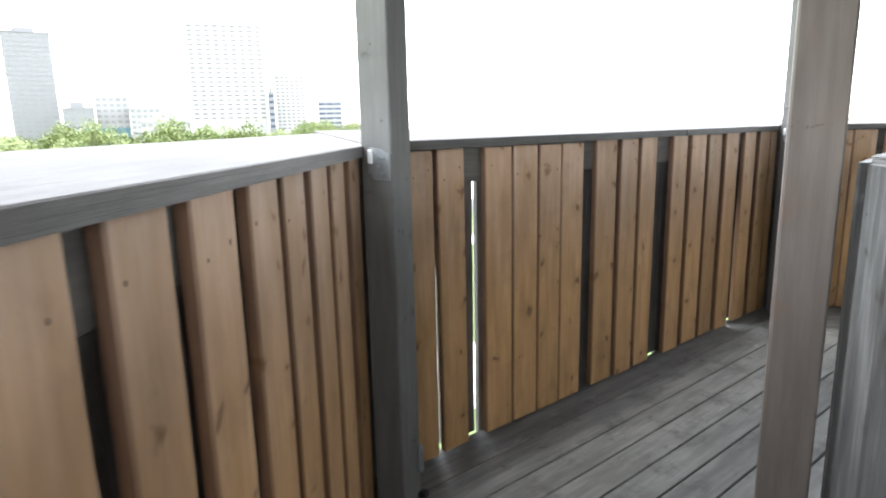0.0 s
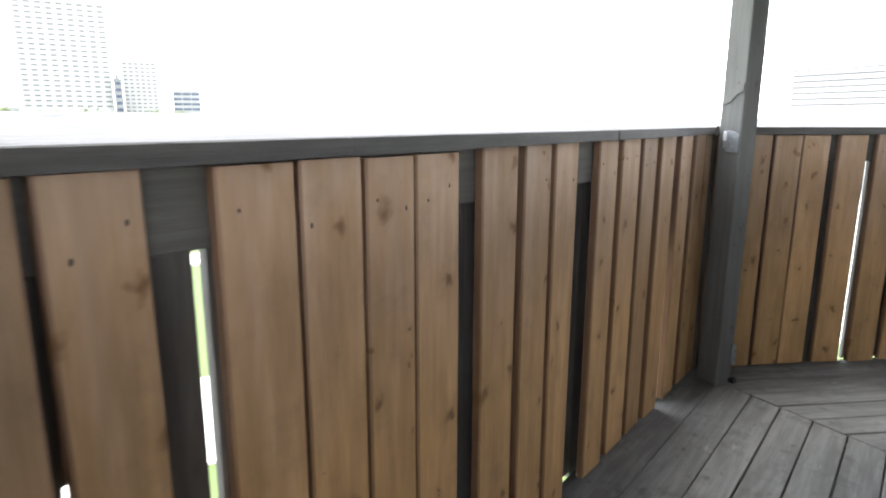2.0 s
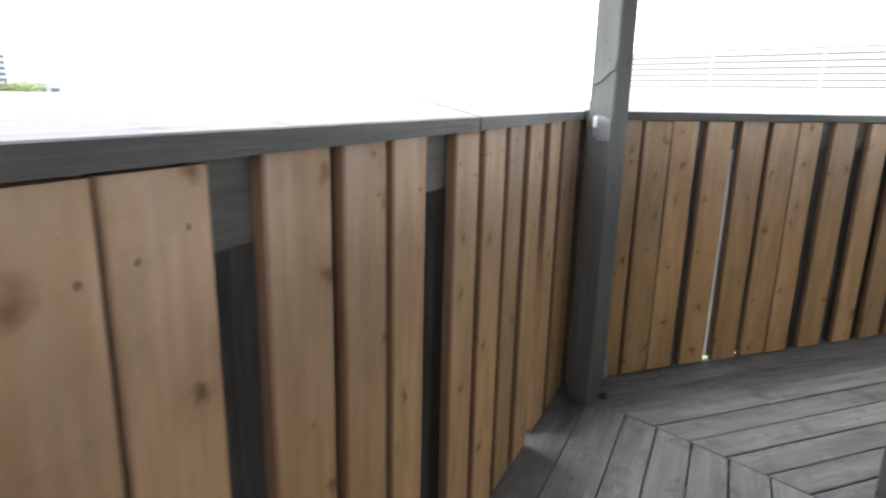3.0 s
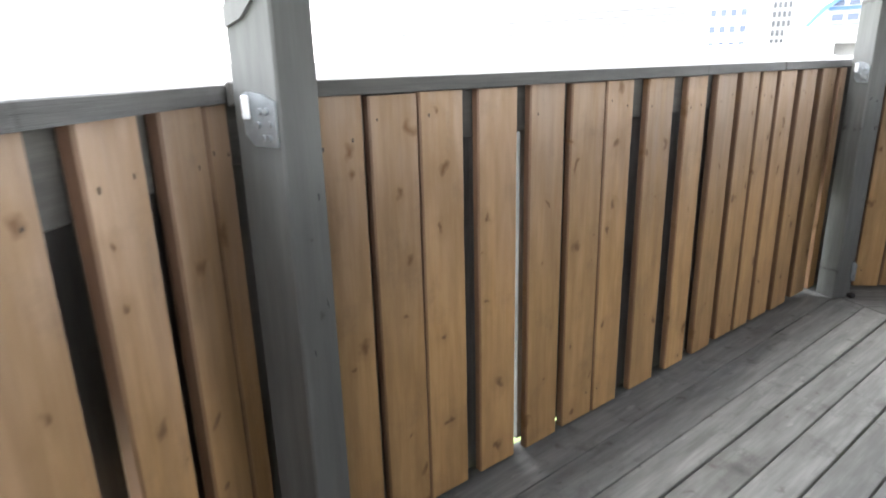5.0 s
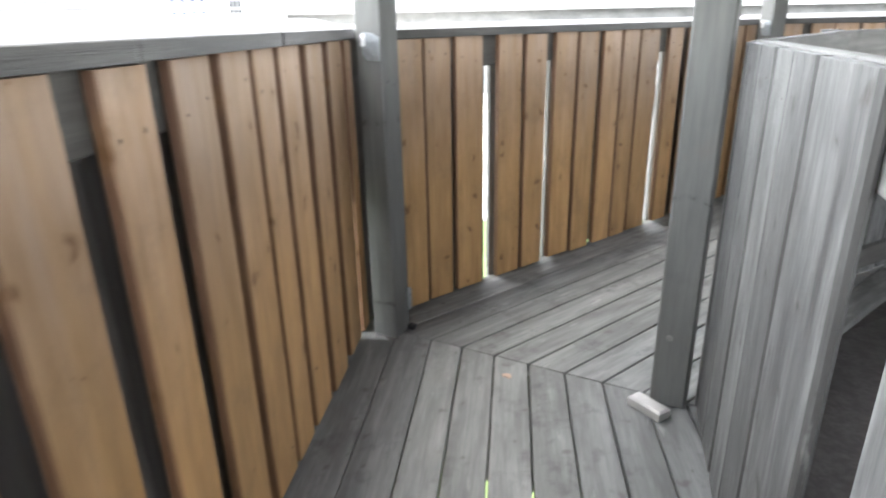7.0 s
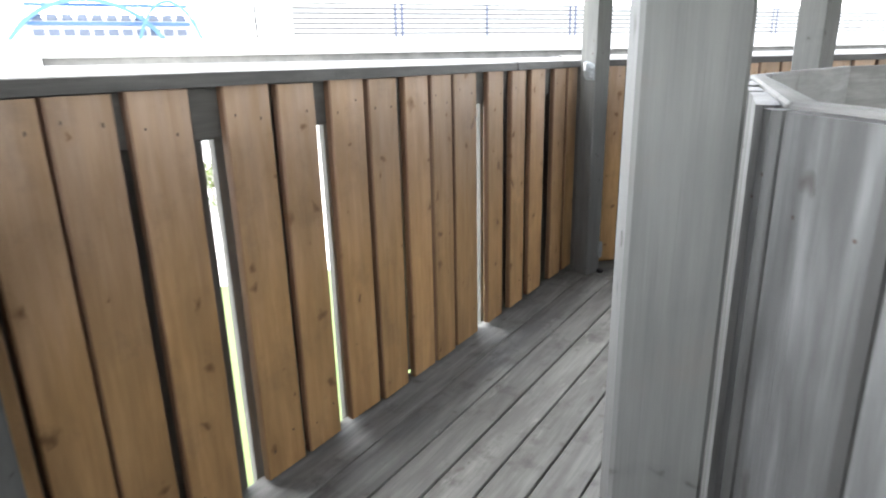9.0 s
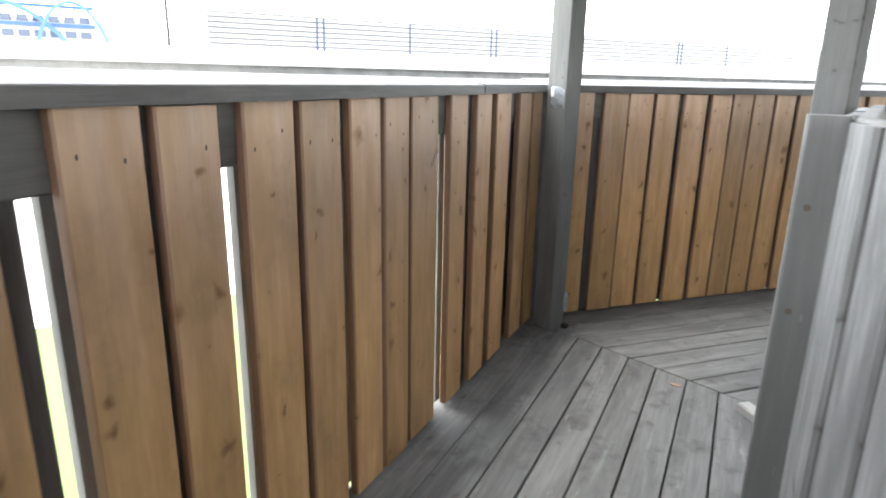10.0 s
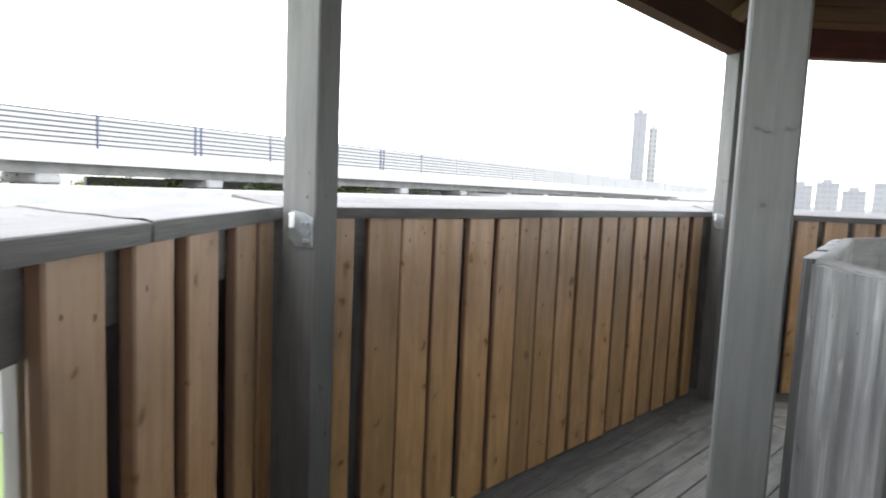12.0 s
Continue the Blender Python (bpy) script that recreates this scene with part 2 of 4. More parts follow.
M_SHOE = plain("pale_metal_shoe", (0.38, 0.37, 0.35), rough=0.5, metal=0.2, vary=0.15, scale=14)
M_CONCRETE = plain("pale_concrete", (0.30, 0.30, 0.295), rough=0.85, vary=0.12, scale=0.6)
# uneven girder concrete, darkened: shade under the slab is put into its colour
M_CONCRETE_SHADE = plain("shade_toned_concrete", (0.19, 0.19, 0.187), rough=0.9, vary=0.3, scale=0.5)
M_PANEL = plain("noise_barrier_white_panel", (0.30, 0.30, 0.298), rough=0.6, vary=0.05, scale=0.7)
M_SLOT = plain("noise_barrier_grey_rail", (0.055, 0.055, 0.057), rough=0.6, vary=0.15)
M_SLOT_PALE = plain("noise_barrier_pale_rail", (0.08, 0.08, 0.083), rough=0.6, vary=0.15)
M_SLOT_BLUE = plain("blue_grey_barrier_frame", (0.04, 0.05, 0.09), rough=0.6, vary=0.15)
M_FACADE = plain("pale_facade", (0.24, 0.24, 0.237), rough=0.8, vary=0.08, scale=0.15)
# distance haze is put into the colour: bluish facade, lightened window glass
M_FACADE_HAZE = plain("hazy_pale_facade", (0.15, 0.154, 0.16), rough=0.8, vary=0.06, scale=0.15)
M_FACADE_GREY = plain("grey_facade", (0.13, 0.134, 0.14), rough=0.8, vary=0.1, scale=0.15)
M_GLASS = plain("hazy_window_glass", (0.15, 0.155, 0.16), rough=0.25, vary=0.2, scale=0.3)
M_GLASS_BLUE = plain("blue_window_glass", (0.04, 0.055, 0.09), rough=0.2, vary=0.2, scale=0.3)
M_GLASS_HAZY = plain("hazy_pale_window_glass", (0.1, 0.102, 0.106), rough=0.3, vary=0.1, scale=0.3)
M_GLASS_DARK = plain("dark_window_glass", (0.03, 0.033, 0.04), rough=0.2, vary=0.2, scale=0.3)
M_BLUE = plain("blue_painted_steel", (0.02, 0.065, 0.2), rough=0.45, vary=0.12)
M_BLUE_PALE = plain("pale_blue_painted_steel", (0.035, 0.10, 0.18), rough=0.5, vary=0.1)
M_TEAL = plain("teal_metal_roof", (0.02, 0.075, 0.1), rough=0.5, vary=0.15)
M_ASPHALT = plain("asphalt", (0.065, 0.065, 0.064), rough=0.9, vary=0.25, scale=0.8)
M_PAVE = plain("pale_paving", (0.5, 0.49, 0.46), rough=0.9, vary=0.2, scale=0.8)
M_BARK = plain("bark", (0.09, 0.07, 0.05), rough=0.9, vary=0.35, scale=8, relief=0.6)


def leaf_material():
    m, nt, b = nodes_of("leaves")
    geo = nt.nodes.new("ShaderNodeNewGeometry")
    oi = nt.nodes.new("ShaderNodeObjectInfo")
    t = calc(nt, "ADD", calc(nt, "MULTIPLY", geo.outputs["Random Per Island"], 0.7), calc(nt, "MULTIPLY", oi.outputs["Random"], 0.3))
    nt.links.new(ramp(nt, t, [(0.0, (0.045, 0.07, 0.016)), (0.5, (0.085, 0.12, 0.026)), (1.0, (0.15, 0.17, 0.045))]), b.inputs["Base Color"])
    b.inputs["Roughness"].default_value = 0.6
    return m


def grass_material():
    m, nt, b = nodes_of("grass_ground")
    tc = nt.nodes.new("ShaderNodeTexCoord")
    big = noise_tex(nt, tc.outputs["Object"], 0.05, 5.0)
    small = noise_tex(nt, tc.outputs["Object"], 2.5, 6.0, 0.7)
    a = ramp(nt, big, [(0.35, (0.05, 0.085, 0.018)), (0.65, (0.085, 0.115, 0.03))])
    col = mix(nt, ramp(nt, small, [(0.4, (0.0,)), (0.75, (0.6,))]), a, (0.05, 0.075, 0.02))
    nt.links.new(col, b.inputs["Base Color"])
    b.inputs["Roughness"].default_value = 0.9
    return m


M_LEAF, M_GRASS = leaf_material(), grass_material()


# ---- mesh helpers ----
def part(name, mesh, material, parent=None, label="", m=None):
    """One mesh object, a part of parent if given, at the pose m in its parent's space."""
    if isinstance(mesh, bmesh.types.BMesh):
        me = bpy.data.meshes.new(name)
        mesh.to_mesh(me)
        mesh.free()
        mesh = me
    if not mesh.materials:
        mesh.materials.append(material)
    ob = new(name, mesh)
    if parent:
        ob.parent = parent
    if m is not None:
        ob.matrix_basis = m
    if label:
        ob["label"] = label
    return ob


def thing(name, label, category, group="", kind="", m=None):
    ob = tagged(new(name), label, category, group, kind)
    if m is not None:
        ob.matrix_basis = m
    return ob


def mesh_of(name, verts, faces, smooth=False):
    me = bpy.data.meshes.new(name)
    me.from_pydata(verts, [], faces)
    if smooth:
        me.polygons.foreach_set("use_smooth", [True] * len(me.polygons))
    me.update()
    return me


def stick(name, w, d, length, axis="z", chamfer=0.004, rings=4, wob=0.0, seed=0):
    """A sawn piece with chamfered long edges, from 0 to length along its axis, w across and d deep, both centred; its edges waver by wob."""
    rnd = random.Random(seed)
    c = min(chamfer, w * 0.3, d * 0.3)
    x, y = w / 2, d / 2
    outline = [(x - c, -y), (x, -y + c), (x, y - c), (x - c, y), (-x + c, y), (-x, y - c), (-x, -y + c), (-x + c, -y)]
    verts, faces = [], []
    for i in range(rings):
        h = length * i / (rings - 1)
        lx, rx = rnd.uniform(-wob, wob), rnd.uniform(-wob, wob)
        for px, py in outline:
            q = (px + (rx if px > 0 else lx), py, h)
            verts.append(q if axis == "z" else (q[2], q[0], q[1]))
    for i in range(rings - 1):
        for k in range(8):
            a, b = i * 8 + k, i * 8 + (k + 1) % 8
            faces.append((a, b, b + 8, a + 8))
    faces.append(tuple(range(7, -1, -1)))
    faces.append(tuple((rings - 1) * 8 + k for k in range(8)))
    return mesh_of(name, verts, faces)


def box_mesh(name, x0, x1, y0, y1, z0, z1, bevel=0.0):
    bm = bmesh.new()
    bmesh.ops.create_cube(bm, size=1.0)
    for v in bm.verts:
        v.co = Vector(((x0 + x1) / 2 + v.co.x * (x1 - x0), (y0 + y1) / 2 + v.co.y * (y1 - y0), (z0 + z1) / 2 + v.co.z * (z1 - z0)))
    if bevel:
        bmesh.ops.bevel(bm, geom=bm.edges[:], offset=bevel, segments=1, affect="EDGES")
    me = bpy.data.meshes.new(name)
    bm.to_mesh(me)
    bm.free()
    return me


def prism(name, corners, z0, z1, chamfer=0.0):
    """An upright prism over a flat outline, counter-clockwise, its upper edge chamfered. z1 may be a list, one height for each corner."""
    n = len(corners)
    tops = z1 if isinstance(z1, (list, tuple)) else [z1] * n
    mid = Vector((sum(c[0] for c in corners) / n, sum(c[1] for c in corners) / n))
    verts = [(c[0], c[1], z0) for c in corners]
    rows = 2
    if chamfer:
        verts += [(c[0], c[1], t - chamfer) for c, t in zip(corners, tops)]
        rows = 3
        for k, (c, t) in enumerate(zip(corners, tops)):
            p = Vector(c[:2])
            e1 = (Vector(corners[k - 1][:2]) - p).normalized()
            e2 = (Vector(corners[(k + 1) % n][:2]) - p).normalized()
            q = p + (e1 + e2) * chamfer
            verts.append((q.x, q.y, t))
    else:
        verts += [(c[0], c[1], t) for c, t in zip(corners, tops)]
    faces = [tuple(range(n - 1, -1, -1)), tuple((rows - 1) * n + k for k in range(n))]
    for r in range(rows - 1):
        for k in range(n):
            a, b = r * n + k, r * n + (k + 1) % n
            faces.append((a, b, b + n, a + n))
    return mesh_of(name, verts, faces)


def disc_mesh(name, r, h, n=10):
    """A small domed head that points along -y."""
    verts = [(r * math.cos(a), 0, r * math.sin(a)) for a in (2 * math.pi * k / n for k in range(n))]
    verts += [(0.8 * r * math.cos(a), -h, 0.8 * r * math.sin(a)) for a in (2 * math.pi * k / n for k in range(n))]
    faces = [(k, (k + 1) % n, n + (k + 1) % n, n + k) for k in range(n)] + [tuple(range(n, 2 * n))]
    return mesh_of(name, verts, faces)


# A wall's own space: x along it (clockwise seen from above, as one walks), y outwards from the centre, z up.
def wall_pose(k):
    a = 90 - 45 * k
    return pose(CX, CY, 0, 0, 0, a - 90)


def radial_pose(angle):
    """x clockwise, y outwards, at the centre; the corner posts stand on y."""
    return pose(CX, CY, 0, 0, 0, angle - 90)


T225 = math.tan(radians(22.5))
SCREW = disc_mesh("screw", 0.0027, 0.0009, 8)
SCREW.materials.append(M_SCREW)
SCREW_HOLE = disc_mesh("bolt", 0.009, 0.0015, 8)
SCREW_HOLE.materials.append(M_SCREW)
CRACK = mesh_of("crack", [(-0.002, 0, -0.014), (0.0025, 0, -0.009), (0.003, 0, 0.008), (0, 0, 0.016), (-0.003, 0, 0.003)], [(0, 1, 2, 3, 4)])
CRACK.materials.append(M_POLE)
BOLT = disc_mesh("bolt", 0.008, 0.006, 8)
BOLT.materials.append(M_STEEL)

# ---- outer fence ----
BOARDS = {
    -1: [(-1.77, -1.60), (-1.54, -1.37), (-1.31, -1.14), (-1.07, -0.90), (-0.84, -0.67), (-0.61, -0.44), (-0.375, -0.21), (-0.145, 0.02), (0.085, 0.252), (0.326, 0.481), (0.548, 0.714), (0.775, 0.938),
         (0.985, 1.14), (1.19, 1.35), (1.40, 1.563), (1.625, 1.757)],
    0: [(-1.77, -1.62), (-1.596, -1.462), (-1.432, -1.282), (-1.166, -0.998), (-0.984, -0.817), (-0.814, -0.656), (-0.646, -0.479), (-0.366, -0.186), (-0.15, 0.013), (0.038, 0.198), (0.372, 0.535),
        (0.588, 0.774), (0.808, 0.969), (1.036, 1.21), (1.30, 1.465), (1.53, 1.69), (1.71, 1.81)],
    1: [(-1.8, -1.66), (-1.65, -1.488), (-1.468, -1.306), (-1.302, -1.14), (-1.079, -0.911), (-0.846, -0.674), (-0.636, -0.454), (-0.444, -0.281), (-0.181, 0.0), (0.111, 0.266), (0.347, 0.522),
        (0.575, 0.748), (0.775, 0.935), (0.972, 1.16), (1.208, 1.404), (1.49, 1.678), (1.73, 1.82)],
    2: [(-1.77, -1.61), (-1.598, -1.443), (-1.436, -1.274), (-1.238, -1.058), (-0.942, -0.768), (-0.745, -0.578), (-0.5, -0.322), (-0.296, -0.118), (-0.068, 0.1), (0.118, 0.282), (0.304, 0.508),
        (0.63, 0.795), (0.88, 1.05), (1.125, 1.318), (1.45, 1.63), (1.66, 1.82)],
    3: [(-1.66, -1.494), (-1.434, -1.268), (-1.262, -1.092), (-1.066, -0.9), (-0.86, -0.69), (-0.654, -0.498), (-0.488, -0.33), (-0.32, -0.158), (-0.138, 0.028), (0.062, 0.245), (0.272, 0.45),
        (0.48, 0.65), (0.686, 0.85), (0.884, 1.06), (1.09, 1.27), (1.30, 1.46), (1.54, 1.70)],
}
for k in (4, 5, 6):
    rnd = random.Random(40 + k)
    BOARDS[k] = [(x + rnd.uniform(-0.01, 0.01), x + 0.165 + rnd.uniform(-0.01, 0.01)) for x in (-1.78 + 0.209 * i for i in range(17))]
# slits left open behind the gaps: wall: {gap after board n: (from, to, up to which height)}
SLITS = {0: {1: (-1.428, -1.383, 0.85), 2: (-1.178, -1.15, 1.21), 12: (1.19, 1.27, 0.85)}, 1: {4: (-0.842, -0.816, 1.2), 15: (1.63, 1.715, 0.68)},
         2: {3: (-0.98, -0.94, 1.2), 5: (-0.507, -0.466, 1.2), 7: (0.018, 0.062, 1.2), 10: (0.6, 0.678, 1.2)}, 3: {13: (0.852, 0.868, 0.72)}}
RISE = {0: 0.01, 1: 0.009}    # sides whose boards and coping stand a little higher
LEAN = {(0, 2): -0.5}        # boards that lean visibly, in degrees
INSET = {-1: 0.03}          # this side stands a little further in
FENCE_LABEL = "weathered wooden parapet fence of upright brown boards with grey coping"
BT = 0.032                  # board thickness
for k, row in BOARDS.items():
    seed = 100 * (k + 2)
    rnd = random.Random(seed)
    fence = thing("parapet_fence", FENCE_LABEL, "fence", "parapet fences round the deck", m=wall_pose(k) @ pose(0, -INSET.get(k, 0.0), 0))
    half = (FACE + BT) * T225
    # rail behind the boards
    part("top_rail", stick("top_rail", 0.038, 0.15, 2 * half - 0.01, "x", rings=3), M_FRAME, fence, "dark grey top rail", pose(-half + 0.005, FACE + BT + 0.021, 1.284 + RISE.get(k, 0.0)))
    # tilted coping, mitred at the corners
    inner, outer = APO, APO + 0.20
    tilt = {2: 0.024, 3: 0.034}.get(k, 0.043)
    joint = {2: 0.88, 0: 0.47, 1: 0.95}.get(k)
    spans = [(None, joint), (joint, None)] if joint is not None else [(None, None)]
    for a, b in spans:
        g = 0.0012
        il = -inner * T225 + g if a is None else a + 0.003
        ol = -outer * T225 + g if a is None else a + 0.003
        ir = inner * T225 - g if b is None else b - 0.003
        orr = outer * T225 - g if b is None else b - 0.003
        dz = rnd.uniform(-0.002, 0.002)
        depth = outer - inner
        crack = [(0.02, 0.0), (0.022, 0.025), (-0.012, 0.05), (-0.02, 0.09), (-0.055, 0.12), (-0.07, depth)] if k == 2 else [(0.0, 0.0), (0.0, depth)]
        left = [(il, inner), (ol, outer)] if a is None else [(a + 0.003 + cx + rnd.uniform(0, 0.009), inner + cy) for cx, cy in crack]
        right = [(ir, inner), (orr, outer)] if b is None else [(b - 0.003 + cx - rnd.uniform(0, 0.006), inner + cy) for cx, cy in crack]
        ring = right + left[::-1]
        rail_z = RAIL_Z + RISE.get(k, 0.0)
        top = [rail_z + dz + (tilt - dz) * (py - inner) / depth for px, py in ring]
        cop = prism("coping", ring, rail_z - 0.04, top, 0.003)
        part("coping", cop, M_COPING, fence, "pale weathered coping board")
    if k == 0:
        part("end_block", box_mesh("end_block", 1.752, 1.792, APO - 0.012, APO - 0.001, rail_z - 0.048, rail_z + 0.004, 0.004), M_FRAME, fence, "short grey end block on the coping")
    # the boards, each a little off plumb
    for n, (a, b) in enumerate(row):
        w = b - a
        zt = BOARD_Z + 0.7 * RISE.get(k, 0.0) + rnd.uniform(-0.006, 0.002)
        zb = 0.012 + rnd.uniform(0, 0.01)
        lean = rnd.uniform(-0.12, 0.12) + LEAN.get((k, n), 0.0)
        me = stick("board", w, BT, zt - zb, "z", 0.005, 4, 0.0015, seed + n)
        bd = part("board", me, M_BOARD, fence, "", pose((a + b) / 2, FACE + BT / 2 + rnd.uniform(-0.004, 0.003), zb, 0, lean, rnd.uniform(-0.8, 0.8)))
        if (k, n) == (2, 10):
            # a splinter torn half off the edge
            rag = [(w / 2 - 0.058, 1.085), (w / 2 - 0.05, 1.08), (w / 2 - 0.003, 1.135), (w / 2 - 0.003, 1.165), (w / 2 - 0.03, 1.125)]
            me = mesh_of("splinter", [(px, -BT / 2 - d, pz) for d in (0.0035, 0.0) for px, pz in rag], [tuple(range(5)), tuple(range(9, 4, -1))] + [(i, i + 5, (i + 1) % 5 + 5, (i + 1) % 5) for i in range(5)])
            part("splinter", me, M_BARE, bd, "pale torn splinter")
        for dz in (1.27, 0.14):
            for sx in (-0.3, 0.27):
                if rnd.random() < (0.22 if dz > 1 else 0.75):
                    continue
                part("screw", SCREW, M_SCREW, bd, "", pose(w * (sx + rnd.uniform(-0.06, 0.06)), -BT / 2 - 0.0003, dz - zb + rnd.uniform(-0.035, 0.03), 0, rnd.uniform(-8, 8)) @ Matrix.Diagonal((rnd.uniform(0.9, 1.3), 1, rnd.uniform(1.6, 2.8), 1)))
    # the outer layer of boards covers the gaps
    y = FACE + BT + 0.042 + 0.016
    slits = SLITS.get(k, {})
    edges = [(-half, None)]
    for n, (a, b) in enumerate(row):
        if n in slits:
            s0, s1, zs = slits[n]
            edges.append((s0, s1, zs))
    edges.append((half, None))
    half = (y + 0.013) * T225 if k != 3 else half
    x = -half
    stops = [e for e in edges[1:-1]]
    pieces = []
    for e in stops + [(half, half, 9)]:
        span = e[0] - x
        count = max(1, round(span / 0.19))
        step = span / count
        pieces += [(x + i * step + 0.0006, x + (i + 1) * step - 0.0006) for i in range(count)]
        x = e[1]
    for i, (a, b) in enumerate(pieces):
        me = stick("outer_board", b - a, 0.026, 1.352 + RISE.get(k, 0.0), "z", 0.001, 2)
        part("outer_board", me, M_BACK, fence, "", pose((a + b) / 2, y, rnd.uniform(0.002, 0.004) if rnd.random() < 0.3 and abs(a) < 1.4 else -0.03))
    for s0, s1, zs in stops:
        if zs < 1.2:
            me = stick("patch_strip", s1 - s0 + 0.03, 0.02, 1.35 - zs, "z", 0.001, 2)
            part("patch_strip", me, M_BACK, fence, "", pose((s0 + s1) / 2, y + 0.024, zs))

# ---- corner posts with their brackets ----
PLATE_OUTLINE = [(-0.044, -0.035), (-0.02, -0.06), (0.042, -0.062), (0.044, 0.03), (0.012, 0.046), (-0.03, 0.052), (-0.044, 0.046)]
PLATE = mesh_of("bracket_plate", [(x, y, z) for y in (-0.004, 0.003) for x, z in PLATE_OUTLINE],
                [tuple(range(7)), tuple(range(13, 6, -1))] + [(k, k + 7, (k + 1) % 7 + 7, (k + 1) % 7) for k in range(7)])
PLATE.materials.append(M_STEEL)
TAB = box_mesh("bracket_tab", -0.01, 0.01, -0.009, 0.0, -0.024, 0.024, 0.003)
TAB.materials.append(M_TAB)


def corner_post(angle, seed):
    post = thing("fence_post", "square grey wooden post with galvanised brackets at the fence corner", "post", "corner posts of the fence", m=radial_pose(angle))
    part("shaft", stick("shaft", POST_W, POST_W, EAVE_Z + 0.02, "z", 0.005, 6, 0.001, seed), M_CORNER, post, "", pose(0, POST_R + POST_W / 2, 0))
    part("leg", stick("leg", 0.2, 0.2, -GROUND_Z - 0.24, "z", 0.008, 3), M_POST, post, "thick support leg under the deck", pose(0, POST_R - 0.1, GROUND_Z))
    foot = part("bracket", PLATE, M_STEEL, post, "small galvanised foot bracket", pose(POST_W / 2 - 0.004, POST_R - 0.0035, 0.17) @ Matrix.Diagonal((0.42, 1.0, 1.1, 1.0)))
    for bx, bz in ((0.0, -0.03), (0.01, 0.01)):
        part("bolt", BOLT, M_STEEL, foot, "", pose(bx, -0.003, bz))
    part("foot", box_mesh("foot", -0.018, 0.02, -0.02, 0.016, 0, 0.026, 0.006), M_POLE, post, "small black foot at the base of the post", pose(POST_W / 2 - 0.012, POST_R - 0.016, 0.001))
    rnd = random.Random(seed)
    for n in range(2):
        hz, hy = rnd.uniform(1.42, 1.8), rnd.uniform(0.02, 0.1)
        part("screw_hole", SCREW_HOLE, M_SCREW, post, "", pose(-POST_W / 2 - 0.0002, POST_R + hy, hz, 0, 0, -90) @ Matrix.Scale(rnd.uniform(0.45, 0.7), 4))
    for n in range(3):
        part("crack", CRACK, M_POLE, post, "dark crack in the wood", pose(rnd.uniform(-0.035, 0.035), POST_R - 0.0004, rnd.uniform(0.55, 1.2), 0, rnd.uniform(-18, 75)) @ Matrix.Diagonal((rnd.uniform(0.6, 1.2), 1, rnd.uniform(0.5, 1.1), 1)))
    for side, z in ((-1, 1.342), (1, 0.15)):
        br = part("bracket", PLATE, M_STEEL, post, "galvanised steel bracket", pose(side * (POST_W / 2 + 0.0035), POST_R + 0.05, z, 0, 0, 90 * side))
        part("bracket_tab", TAB, M_TAB, br, "", pose(-0.032 * -side, -0.003, 0.02))
        for bx, bz in ((0.008, -0.042), (0.028, -0.014), (0.002, 0.012), (0.02, 0.012), (-0.004, -0.016), (0.022, -0.042)):
            part("bolt", BOLT, M_STEEL, br, "", pose(bx, -0.003, bz))
    return post


for i in range(8):
    post = corner_post(112.5 - 45 * i, 700 + i)
    if i == 1:
        # a torn, lighter strip of wood on one side of this post
        rag = [(-0.055, 1.52), (-0.01, 1.535), (0.03, 1.575), (0.06, 1.585), (0.06, 1.625), (0.02, 1.615), (-0.02, 1.575), (-0.055, 1.56)]
        n = len(rag)
        me = mesh_of("torn_strip", [(-POST_W / 2 - d, POST_R + POST_W / 2 - y, z) for d in (0.008, -0.002) for y, z in rag],
                     [tuple(range(n)), tuple(range(2 * n - 1, n - 1, -1))] + [(k, k + n, (k + 1) % n + n, (k + 1) % n) for k in range(n)])
        part("torn_strip", me, M_INNER, post, "pale torn strip of wood")


# ---- inner fence round the well ----
def ring_point(r, angle):
    return Vector((CX + r * math.cos(radians(angle)), CY + r * math.sin(radians(angle))))


